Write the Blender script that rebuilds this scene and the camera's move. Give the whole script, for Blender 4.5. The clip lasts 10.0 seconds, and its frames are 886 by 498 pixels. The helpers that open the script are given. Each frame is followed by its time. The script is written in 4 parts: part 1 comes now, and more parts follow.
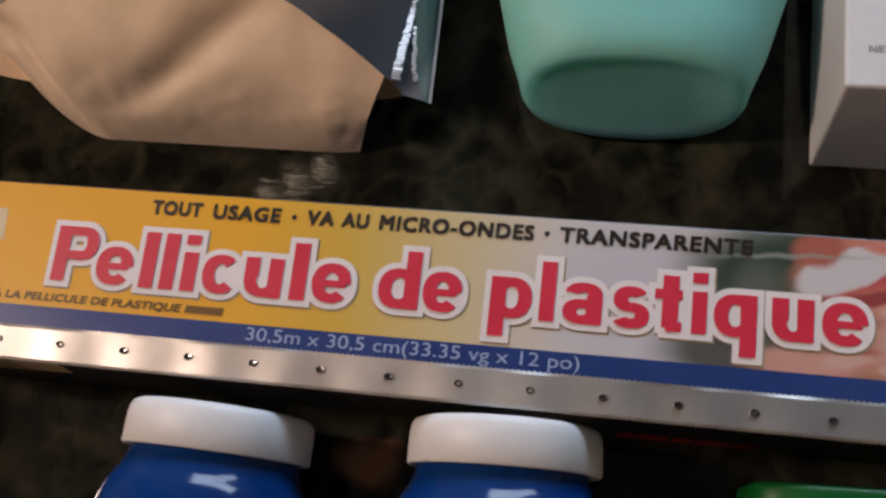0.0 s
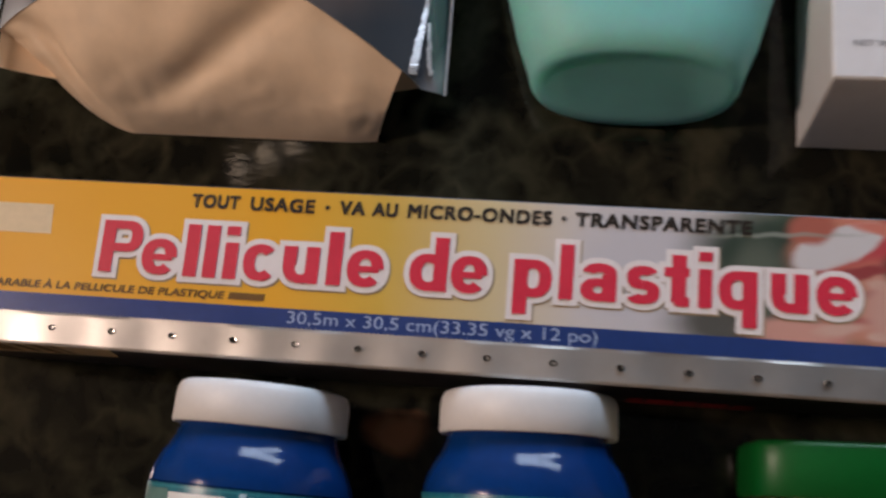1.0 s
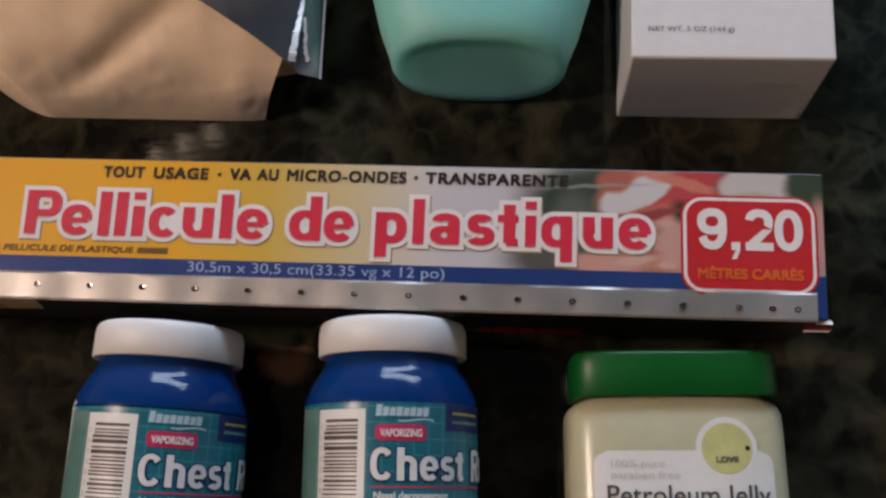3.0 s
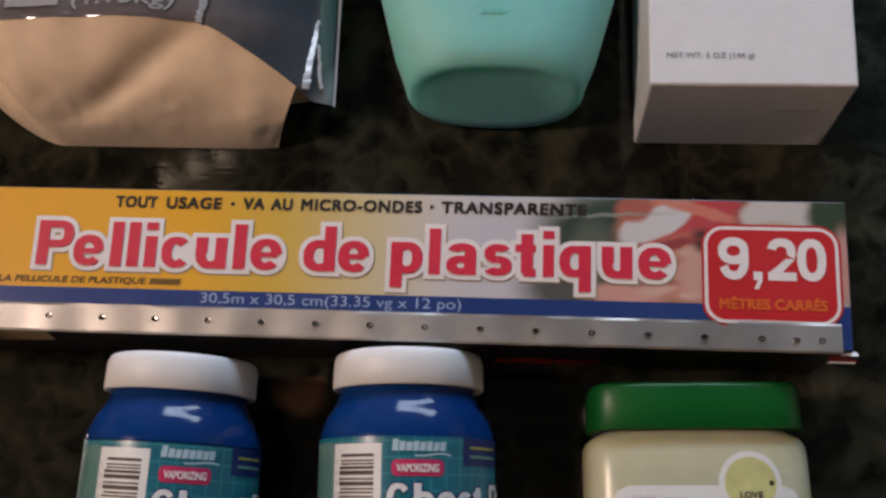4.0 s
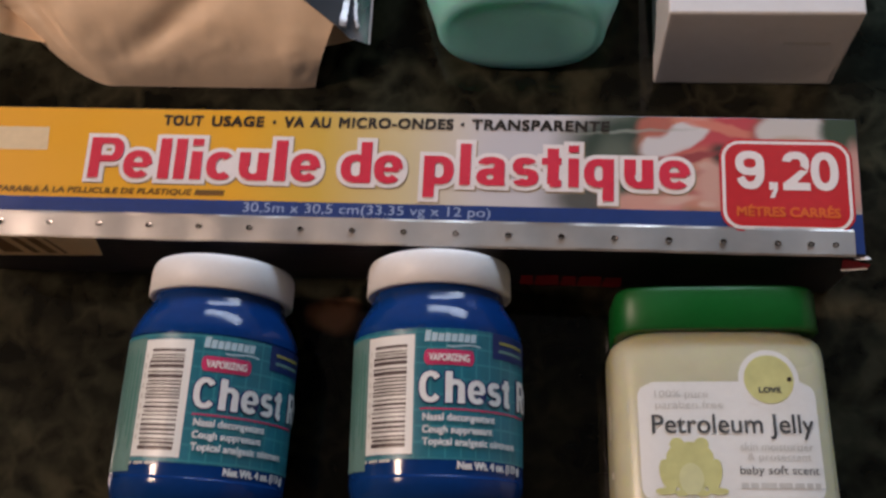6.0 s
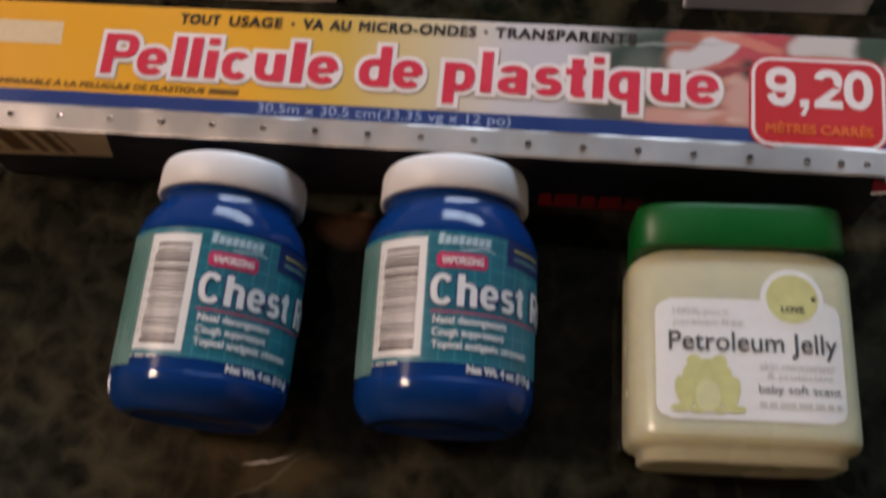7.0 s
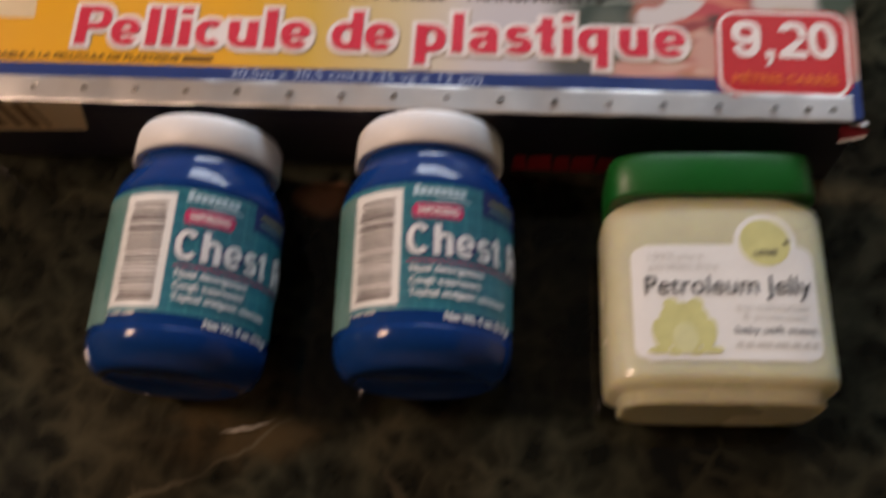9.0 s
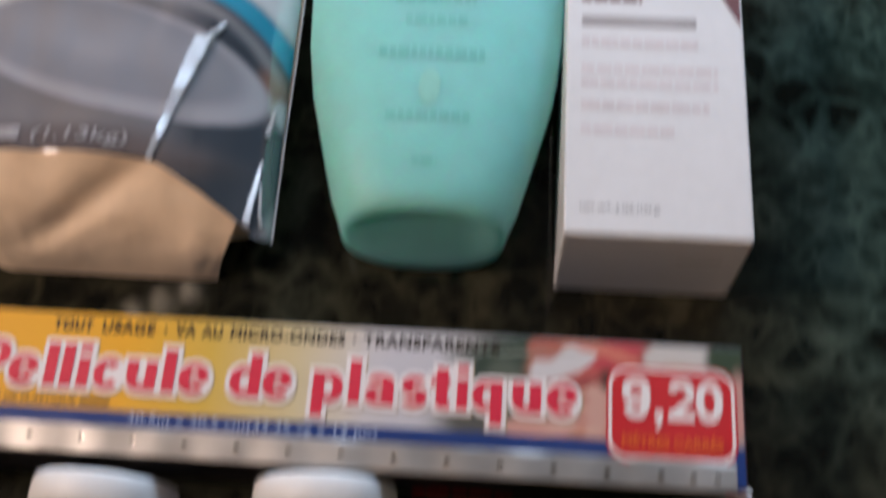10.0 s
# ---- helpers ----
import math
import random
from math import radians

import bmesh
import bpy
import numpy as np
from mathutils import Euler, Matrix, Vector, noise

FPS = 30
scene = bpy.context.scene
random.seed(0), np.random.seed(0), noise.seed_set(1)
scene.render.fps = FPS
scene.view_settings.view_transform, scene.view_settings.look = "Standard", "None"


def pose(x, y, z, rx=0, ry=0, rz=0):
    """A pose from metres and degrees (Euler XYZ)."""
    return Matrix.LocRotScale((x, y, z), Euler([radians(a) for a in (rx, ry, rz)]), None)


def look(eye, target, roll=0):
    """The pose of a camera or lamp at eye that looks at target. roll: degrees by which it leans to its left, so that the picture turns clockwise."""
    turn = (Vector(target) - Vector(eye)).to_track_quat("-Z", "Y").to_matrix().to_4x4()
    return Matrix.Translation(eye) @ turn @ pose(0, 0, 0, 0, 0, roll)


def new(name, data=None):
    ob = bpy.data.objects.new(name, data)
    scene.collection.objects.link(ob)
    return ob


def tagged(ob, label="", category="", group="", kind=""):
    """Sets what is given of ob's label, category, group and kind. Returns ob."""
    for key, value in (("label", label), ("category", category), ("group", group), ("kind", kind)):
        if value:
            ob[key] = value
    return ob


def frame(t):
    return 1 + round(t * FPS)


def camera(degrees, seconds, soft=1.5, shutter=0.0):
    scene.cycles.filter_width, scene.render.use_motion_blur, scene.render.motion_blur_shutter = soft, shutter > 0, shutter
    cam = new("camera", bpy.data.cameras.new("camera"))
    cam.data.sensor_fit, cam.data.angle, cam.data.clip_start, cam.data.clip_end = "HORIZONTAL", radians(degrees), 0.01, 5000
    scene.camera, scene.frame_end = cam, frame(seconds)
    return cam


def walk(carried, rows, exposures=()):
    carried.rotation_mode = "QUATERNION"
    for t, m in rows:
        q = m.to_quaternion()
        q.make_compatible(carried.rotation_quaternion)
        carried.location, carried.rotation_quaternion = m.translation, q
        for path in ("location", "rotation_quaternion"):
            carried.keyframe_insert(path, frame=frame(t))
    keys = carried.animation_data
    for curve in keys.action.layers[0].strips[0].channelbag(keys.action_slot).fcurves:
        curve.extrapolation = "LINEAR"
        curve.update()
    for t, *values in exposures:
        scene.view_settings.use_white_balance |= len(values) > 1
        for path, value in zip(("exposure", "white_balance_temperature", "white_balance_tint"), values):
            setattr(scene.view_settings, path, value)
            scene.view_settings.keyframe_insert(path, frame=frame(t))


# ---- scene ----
import itertools

cam = camera(46.0, 10.0, soft=2.6, shutter=0.8)
EXPOSURES = [(0.0, -0.16, 6200, 16), (5.2, -0.14, 6250, 17), (6.5, 0.02, 6400, 19), (8.0, -0.07, 6150, 15), (9.1, 0.10, 6950, 20), (9.5, 0.16, 6700, 20), (10.0, 0.18, 6000, 14)]
PATH = [
    (0, (0.042, -0.038, 0.313), (-0.282, 0.481, -1.591), -26.5),
    (0.5, (0.033, -0.039, 0.32), (-0.263, 0.462, -1.594), -25.8),
    (1, (0.027, -0.04, 0.339), (-0.22, 0.422, -1.591), -24.1),
    (1.5, (0.031, -0.053, 0.38), (-0.091, 0.391, -1.567), -12.2),
    (2, (0.051, -0.065, 0.397), (-0.058, 0.374, -1.551), -11.6),
    (3.5, (0.055, -0.065, 0.395), (-0.066, 0.398, -1.547), -12.8),
    (4, (0.052, -0.06, 0.392), (-0.08, 0.423, -1.545), -13.5),
    (4.5, (0.05, -0.06, 0.388), (-0.095, 0.432, -1.546), -14.7),
    (5, (0.05, -0.067, 0.39), (-0.104, 0.424, -1.543), -16.3),
    (6.3, (0.048, -0.123, 0.396), (-0.116, 0.492, -1.501), -11.8),
    (6.5, (0.048, -0.121, 0.386), (-0.14, 0.452, -1.521), -14.3),
    (7, (0.049, -0.145, 0.376), (-0.14, 0.453, -1.523), -12.9),
    (7.5, (0.044, -0.165, 0.37), (-0.107, 0.429, -1.534), -9.3),
    (8, (0.039, -0.184, 0.357), (-0.101, 0.391, -1.553), -9.2),
    (8.5, (0.042, -0.181, 0.357), (-0.12, 0.422, -1.543), -11.2),
    (9, (0.052, -0.174, 0.368), (-0.103, 0.506, -1.506), -9.9),
    (9.5, (0.076, -0.141, 0.386), (-0.05, 0.607, -1.464), -7.4),
    (10, (0.072, -0.07, 0.411), (-0.019, 0.683, -1.439), -3.4),
]
walk(cam, [(t, look(eye, target, roll)) for t, eye, target, roll in PATH], EXPOSURES)

TABLE = -0.004   # height of the worktop's surface

# ---- light: a warm ceiling lamp, an added warm lamp to the west and a cool daylight window ----
world = bpy.data.worlds.new("room_air")
scene.world = world
world.use_nodes = True
world.node_tree.nodes["Background"].inputs[0].default_value = (0.55, 0.65, 0.8, 1)
world.node_tree.nodes["Background"].inputs[1].default_value = 0.05


def area_lamp(name, eye, target, size, size_y, power, colour):
    data = bpy.data.lights.new(name, "AREA")
    data.shape, data.size, data.size_y, data.energy, data.color = "RECTANGLE", size, size_y, power, colour
    ob = new(name, data)
    ob.matrix_world = look(eye, target)
    return ob


LAMP = (-0.50, 0.50, 1.28)
for k in (-1, 0, 1):   # three small bulbs in a row
    area_lamp("bulb_light", (LAMP[0] + 0.045 * k, LAMP[1] + 0.026 * k, LAMP[2]), (LAMP[0] + 0.045 * k, LAMP[1] + 0.026 * k, 0.0), 0.016, 0.016, 0.0055, (1.0, 0.70, 0.46))
# unseen lamp, added as the warm key light from the west
area_lamp("unseen_west_light", (-1.38, 0.06, 1.42), (0.0, 0.05, 0.0), 0.22, 0.26, 20.5, (1.0, 0.75, 0.57))
for x in (0.02, 0.58):   # the two panes of the window
    area_lamp("window_light", (x, 1.37, 0.64), (x, 0.0, 0.32), 0.54, 0.36, 8.8, (0.70, 0.86, 1.0))


# ---- materials ----
def mat(name, colour, rough=0.5, metal=0.0, vary=0.12, grain=400.0, bump=0.0, bump_scale=900.0, spec=0.5, coat=0.0, trans=0.0, sss=0.0, bleed=(0.006, 0.005, 0.003)):
    m = bpy.data.materials.new(name)
    m.use_nodes = True
    n, l = m.node_tree.nodes, m.node_tree.links
    b = n["Principled BSDF"]
    b.inputs["Roughness"].default_value = rough
    b.inputs["Metallic"].default_value = metal
    b.inputs["Specular IOR Level"].default_value = spec
    b.inputs["Coat Weight"].default_value = coat
    b.inputs["Transmission Weight"].default_value = trans
    if sss:
        b.inputs["Subsurface Weight"].default_value = sss
        b.inputs["Subsurface Radius"].default_value = bleed
        b.inputs["Subsurface Scale"].default_value = 1.0
    tc = n.new("ShaderNodeTexCoord")
    fine, wide = n.new("ShaderNodeTexNoise"), n.new("ShaderNodeTexNoise")
    fine.inputs["Scale"].default_value, wide.inputs["Scale"].default_value = grain, grain / 12
    fine.inputs["Detail"].default_value, wide.inputs["Detail"].default_value = 4, 3
    for t in (fine, wide):
        l.new(tc.outputs["Object"], t.inputs["Vector"])
    add = n.new("ShaderNodeMath")
    l.new(fine.outputs["Fac"], add.inputs[0])
    l.new(wide.outputs["Fac"], add.inputs[1])
    rng = n.new("ShaderNodeMapRange")
    rng.inputs["From Min"].default_value, rng.inputs["From Max"].default_value = 0.7, 1.3
    rng.inputs["To Min"].default_value, rng.inputs["To Max"].default_value = 1 - vary, 1 + vary
    l.new(add.outputs[0], rng.inputs["Value"])
    mul = n.new("ShaderNodeVectorMath")
    mul.operation = "SCALE"
    mul.inputs[0].default_value = colour
    l.new(rng.outputs[0], mul.inputs["Scale"])
    l.new(mul.outputs[0], b.inputs["Base Color"])
    r2 = n.new("ShaderNodeMapRange")
    r2.inputs["From Min"].default_value, r2.inputs["From Max"].default_value = 0.3, 0.7
    r2.inputs["To Min"].default_value, r2.inputs["To Max"].default_value = max(0.02, rough * 0.8), min(1, rough * 1.25)
    l.new(wide.outputs["Fac"], r2.inputs["Value"])
    l.new(r2.outputs[0], b.inputs["Roughness"])
    if bump:
        bn = n.new("ShaderNodeTexNoise")
        bn.inputs["Scale"].default_value, bn.inputs["Detail"].default_value = bump_scale, 3
        l.new(tc.outputs["Object"], bn.inputs["Vector"])
        bu = n.new("ShaderNodeBump")
        bu.inputs["Strength"].default_value, bu.inputs["Distance"].default_value = bump, 0.001
        l.new(bn.outputs["Fac"], bu.inputs["Height"])
        l.new(bu.outputs[0], b.inputs["Normal"])
    return m


class Paint:
    """Builds a printed picture as soft ellipses and ramps in object coordinates."""

    def __init__(self, m, wobble=0.0015, wobble_scale=130.0):
        self.m = m
        self.n, self.l = m.node_tree.nodes, m.node_tree.links
        tc = self.n.new("ShaderNodeTexCoord")
        noise_node = self.n.new("ShaderNodeTexNoise")
        noise_node.inputs["Scale"].default_value, noise_node.inputs["Detail"].default_value = wobble_scale, 3
        self.l.new(tc.outputs["Object"], noise_node.inputs["Vector"])
        sub = self.n.new("ShaderNodeVectorMath")
        sub.operation = "SUBTRACT"
        sub.inputs[1].default_value = (0.5, 0.5, 0.5)
        self.l.new(noise_node.outputs["Color"], sub.inputs[0])
        sc = self.n.new("ShaderNodeVectorMath")
        sc.operation = "SCALE"
        sc.inputs["Scale"].default_value = wobble * 2
        self.l.new(sub.outputs[0], sc.inputs[0])
        ad = self.n.new("ShaderNodeVectorMath")
        self.l.new(tc.outputs["Object"], ad.inputs[0])
        self.l.new(sc.outputs[0], ad.inputs[1])
        flat = self.n.new("ShaderNodeVectorMath")
        flat.operation = "MULTIPLY"
        flat.inputs[1].default_value = (1, 1, 0)
        self.l.new(ad.outputs[0], flat.inputs[0])
        self.co = flat.outputs[0]
        self.grain = noise_node
        self.out = None

    def ramp(self, axis, stops):
        sep = self.n.new("ShaderNodeSeparateXYZ")
        self.l.new(self.co, sep.inputs[0])
        lo, hi = stops[0][0], stops[-1][0]
        mr = self.n.new("ShaderNodeMapRange")
        mr.inputs["From Min"].default_value, mr.inputs["From Max"].default_value = lo, hi
        self.l.new(sep.outputs[axis], mr.inputs["Value"])
        cr = self.n.new("ShaderNodeValToRGB")
        e = cr.color_ramp.elements
        while len(e) < len(stops):
            e.new(0.5)
        for el, (p, c) in zip(e, stops):
            el.position, el.color = (p - lo) / (hi - lo), (*c, 1)
        self.l.new(mr.outputs[0], cr.inputs[0])
        self.out = cr.outputs[0]
        return self

    def ellipse(self, cx, cy, rx, ry, colour, soft=0.12, turn=0.0, alpha=1.0, hole=0.0):
        mp = self.n.new("ShaderNodeMapping")
        mp.vector_type = "TEXTURE"
        mp.inputs["Location"].default_value = (cx, cy, 0)
        mp.inputs["Rotation"].default_value = (0, 0, radians(turn))
        mp.inputs["Scale"].default_value = (rx, ry, 1)
        self.l.new(self.co, mp.inputs["Vector"])
        ln = self.n.new("ShaderNodeVectorMath")
        ln.operation = "LENGTH"
        self.l.new(mp.outputs[0], ln.inputs[0])
        mr = self.n.new("ShaderNodeMapRange")
        mr.interpolation_type = "SMOOTHSTEP"
        mr.inputs["From Min"].default_value, mr.inputs["From Max"].default_value = 1 - soft, 1 + soft
        mr.inputs["To Min"].default_value, mr.inputs["To Max"].default_value = alpha, 0
        self.l.new(ln.outputs["Value"], mr.inputs["Value"])
        fac = mr.outputs[0]
        if hole:
            m2 = self.n.new("ShaderNodeMapRange")
            m2.interpolation_type = "SMOOTHSTEP"
            m2.inputs["From Min"].default_value, m2.inputs["From Max"].default_value = hole - soft, hole + soft
            self.l.new(ln.outputs["Value"], m2.inputs["Value"])
            mu = self.n.new("ShaderNodeMath")
            mu.operation = "MULTIPLY"
            self.l.new(fac, mu.inputs[0])
            self.l.new(m2.outputs[0], mu.inputs[1])
            fac = mu.outputs[0]
        mx = self.n.new("ShaderNodeMix")
        mx.data_type = "RGBA"
        self.l.new(fac, mx.inputs[0])
        self.l.new(self.out, mx.inputs[6])
        mx.inputs[7].default_value = (*colour, 1)
        self.out = mx.outputs[2]
        return self

    def done(self):
        self.l.new(self.out, self.m.node_tree.nodes["Principled BSDF"].inputs["Base Color"])
        return self.m


def marble():
    m = bpy.data.materials.new("dark_green_marble")
    m.use_nodes = True
    n, l = m.node_tree.nodes, m.node_tree.links
    b = n["Principled BSDF"]
    tc = n.new("ShaderNodeTexCoord")
    warp = n.new("ShaderNodeTexNoise")
    warp.inputs["Scale"].default_value, warp.inputs["Detail"].default_value = 48, 3
    l.new(tc.outputs["Object"], warp.inputs["Vector"])
    mixv = n.new("ShaderNodeMix")
    mixv.data_type = "VECTOR"
    mixv.inputs[0].default_value = 0.014
    l.new(tc.outputs["Object"], mixv.inputs[4])
    l.new(warp.outputs["Color"], mixv.inputs[5])
    out = None

    def veins(scale, width, power):
        v = n.new("ShaderNodeTexVoronoi")
        v.feature = "DISTANCE_TO_EDGE"
        v.inputs["Scale"].default_value = scale
        l.new(mixv.outputs[1], v.inputs["Vector"])
        r = n.new("ShaderNodeMapRange")
        r.inputs["From Min"].default_value, r.inputs["From Max"].default_value = 0.0, width
        r.inputs["To Min"].default_value, r.inputs["To Max"].default_value = power, 0.0
        l.new(v.outputs["Distance"], r.inputs["Value"])
        return r.outputs[0]

    def noise_range(scale, lo, hi, detail=4):
        t = n.new("ShaderNodeTexNoise")
        t.inputs["Scale"].default_value, t.inputs["Detail"].default_value = scale, detail
        l.new(mixv.outputs[1], t.inputs["Vector"])
        r = n.new("ShaderNodeMapRange")
        r.inputs["From Min"].default_value, r.inputs["From Max"].default_value = lo, hi
        l.new(t.outputs["Fac"], r.inputs["Value"])
        return r.outputs[0]

    def blend(fac, a, c):
        mx = n.new("ShaderNodeMix")
        mx.data_type = "RGBA"
        l.new(fac, mx.inputs[0])
        if isinstance(a, tuple):
            mx.inputs[6].default_value = (*a, 1)
        else:
            l.new(a, mx.inputs[6])
        mx.inputs[7].default_value = (*c, 1)
        return mx.outputs[2]

    def times(a, c):
        mu = n.new("ShaderNodeMath")
        mu.operation = "MULTIPLY"
        l.new(a, mu.inputs[0])
        l.new(c, mu.inputs[1])
        return mu.outputs[0]

    def warped(u):
        """The middle place of a spot of the slab after the warp."""
        return 0.986 * u + 0.007

    def region(x, y, rx, ry, inner, outer, power):
        g = n.new("ShaderNodeMapping")
        g.vector_type = "TEXTURE"
        g.inputs["Location"].default_value, g.inputs["Scale"].default_value = (warped(x), warped(y), 0.747), (rx, ry, 10)
        l.new(mixv.outputs[1], g.inputs["Vector"])
        d = n.new("ShaderNodeVectorMath")
        d.operation = "LENGTH"
        l.new(g.outputs[0], d.inputs[0])
        r = n.new("ShaderNodeMapRange")
        r.interpolation_type = "SMOOTHSTEP"
        r.inputs["From Min"].default_value, r.inputs["From Max"].default_value = inner, outer
        r.inputs["To Min"].default_value, r.inputs["To Max"].default_value = power, 0.0
        l.new(d.outputs["Value"], r.inputs["Value"])
        return r.outputs[0]

    # near-black olive ground with browner clouds, greener in a wide band at the east end of the slab
    out = blend(noise_range(24, 0.36, 0.66), (0.005, 0.0052, 0.004), (0.013, 0.0135, 0.009))
    out = blend(noise_range(9, 0.50, 0.70), out, (0.014, 0.012, 0.0075))
    out = blend(region(0.33, 0.20, 0.17, 0.26, 0.5, 1.1, 0.75), out, (0.012, 0.026, 0.022))
    # a hazy pale web at three sizes, broken up into patches
    pale = blend(noise_range(14, 0.40, 0.62), (0.056, 0.059, 0.039), (0.072, 0.064, 0.038))
    pale = blend(region(0.33, 0.20, 0.17, 0.26, 0.5, 1.1, 0.8), pale, (0.066, 0.125, 0.108))

    def cells(scale, lo, hi, power):
        v = n.new("ShaderNodeTexVoronoi")
        v.feature = "DISTANCE_TO_EDGE"
        v.inputs["Scale"].default_value = scale
        l.new(mixv.outputs[1], v.inputs["Vector"])
        r = n.new("ShaderNodeMapRange")
        r.interpolation_type = "SMOOTHSTEP"
        r.inputs["From Min"].default_value, r.inputs["From Max"].default_value = lo, hi
        r.inputs["To Min"].default_value, r.inputs["To Max"].default_value = 0.0, power
        l.new(v.outputs["Distance"], r.inputs["Value"])
        return r.outputs[0]

    def web(fac):
        mx = n.new("ShaderNodeMix")
        mx.data_type = "RGBA"
        l.new(fac, mx.inputs[0])
        l.new(out, mx.inputs[6])
        l.new(pale, mx.inputs[7])
        return mx.outputs[2]

    out = web(times(noise_range(58, 0.46, 0.74, 8), noise_range(15, 0.36, 0.60)))
    out = web(times(veins(50, 0.26, 0.55), noise_range(30, 0.46, 0.64, 6)))
    out = web(times(veins(112, 0.40, 0.50), noise_range(42, 0.46, 0.64, 6)))
    out = web(times(veins(88, 0.15, 0.36), noise_range(28, 0.48, 0.62)))
    # dark grains over the web
    out = blend(times(cells(64, 0.02, 0.30, 0.9), noise_range(24, 0.42, 0.58)), out, (0.004, 0.0045, 0.0035))
    # a peach patch of warm light, painted into the stone's colour
    out = blend(region(-0.0265, -0.0200, 0.0125, 0.0092, 0.35, 1.1, 0.95), out, (0.52, 0.25, 0.13))
    # a brownish cloud in the stone, and a few long thin veins
    out = blend(times(region(-0.048, -0.108, 0.034, 0.019, 0.4, 1.2, 0.8), noise_range(55, 0.36, 0.56)), out, (0.085, 0.058, 0.026))

    def vein_glint_line(xa, ya, xb, yb, width, power):
        """One thin line, a vein and once a painted glint, between two spots of the slab, by the distance to its middle
        line.
        """
        half = math.hypot(xb - xa, yb - ya) / 2
        g = n.new("ShaderNodeMapping")
        g.vector_type = "TEXTURE"
        g.inputs["Location"].default_value = (warped((xa + xb) / 2), warped((ya + yb) / 2), 0.75)
        g.inputs["Rotation"].default_value = (0, 0, math.atan2(yb - ya, xb - xa))
        g.inputs["Scale"].default_value = (half, width, 10)
        l.new(mixv.outputs[1], g.inputs["Vector"])
        pw = n.new("ShaderNodeVectorMath")
        pw.operation = "LENGTH"
        l.new(g.outputs[0], pw.inputs[0])
        r = n.new("ShaderNodeMapRange")
        r.interpolation_type = "SMOOTHSTEP"
        r.inputs["From Min"].default_value, r.inputs["From Max"].default_value = 0.3, 1.0
        r.inputs["To Min"].default_value, r.inputs["To Max"].default_value = power, 0.0
        l.new(pw.outputs["Value"], r.inputs["Value"])
        return r.outputs[0]

    for xa, ya, xb, yb, width, power in ((-0.118, -0.152, -0.052, -0.124, 0.0016, 0.7), (-0.062, -0.127, -0.024, -0.106, 0.0013, 0.7), (-0.085, -0.130, -0.077, -0.162, 0.0011, 0.8),
                                         (0.030, -0.140, 0.040, -0.158, 0.0012, 0.8), (0.004, -0.118, 0.022, -0.150, 0.0030, 0.4), (0.118, -0.150, 0.165, -0.138, 0.0014, 0.5)):
        out = blend(vein_glint_line(xa, ya, xb, yb, width, power), out, (0.105, 0.090, 0.060))
    # a whitish glint on the polish, painted in as a thin pale line
    out = blend(vein_glint_line(-0.056, -0.1105, -0.034, -0.1085, 0.0008, 0.9), out, (0.50, 0.46, 0.40))
    l.new(out, b.inputs["Base Color"])
    b.inputs["Roughness"].default_value = 0.16
    b.inputs["Specular IOR Level"].default_value = 0.32
    bu = n.new("ShaderNodeBump")
    bu.inputs["Strength"].default_value, bu.inputs["Distance"].default_value = 0.022, 0.001
    bt = n.new("ShaderNodeTexNoise")
    bt.inputs["Scale"].default_value, bt.inputs["Detail"].default_value = 380, 3
    drawn = n.new("ShaderNodeMapping")   # polishing marks, drawn out one way
    drawn.inputs["Rotation"].default_value, drawn.inputs["Scale"].default_value = (0, 0, radians(-28)), (0.35, 1.5, 1)
    l.new(tc.outputs["Object"], drawn.inputs["Vector"])
    l.new(drawn.outputs[0], bt.inputs["Vector"])
    l.new(bt.outputs["Fac"], bu.inputs["Height"])
    l.new(bu.outputs[0], b.inputs["Normal"])
    rr = n.new("ShaderNodeMapRange")
    rr.inputs["To Min"].default_value, rr.inputs["To Max"].default_value = 0.02, 0.07
    l.new(warp.outputs["Fac"], rr.inputs["Value"])
    l.new(rr.outputs[0], b.inputs["Roughness"])
    return m


MARBLE = marble()
WHITE_WALL = mat("wall_paint", (0.62, 0.58, 0.52), 0.8, vary=0.05, grain=60)
CEILING = mat("unseen_ceiling", (0.115, 0.105, 0.088), 0.9, vary=0.04, grain=60)
BOUNCE_WALL = mat("warm_bounce_wall", (0.46, 0.31, 0.18), 0.6, vary=0.18, grain=40)
FLOOR_WOOD = mat("floor_wood", (0.09, 0.055, 0.03), 0.5, vary=0.25, grain=40)
DARK_WOOD = mat("dark_wood", (0.06, 0.035, 0.02), 0.4, vary=0.2, grain=60)
NAVY_CARD = mat("dark_printed_card", (0.020, 0.020, 0.034), 0.35, vary=0.3, grain=300)
BLUE_INK = mat("blue_ink", (0.020, 0.050, 0.20), 0.35, vary=0.08)
RED_INK = mat("red_ink", (0.68, 0.034, 0.07), 0.4, vary=0.06)
BADGE_RED = mat("badge_red_ink", (0.55, 0.02, 0.025), 0.4, vary=0.06)
HALO_INK = mat("halo_white_ink", (0.82, 0.77, 0.76), 0.45, vary=0.04)
BLACK_INK = mat("black_ink", (0.025, 0.018, 0.012), 0.45, vary=0.1)
BROWN_INK = mat("brown_ink", (0.16, 0.075, 0.01), 0.45, vary=0.1)
GREY_INK = mat("printed_shade_ink", (0.36, 0.28, 0.17), 0.45, vary=0.1)
PALE_BLUE_INK = mat("pale_blue_ink", (0.36, 0.45, 0.68), 0.45, vary=0.05)
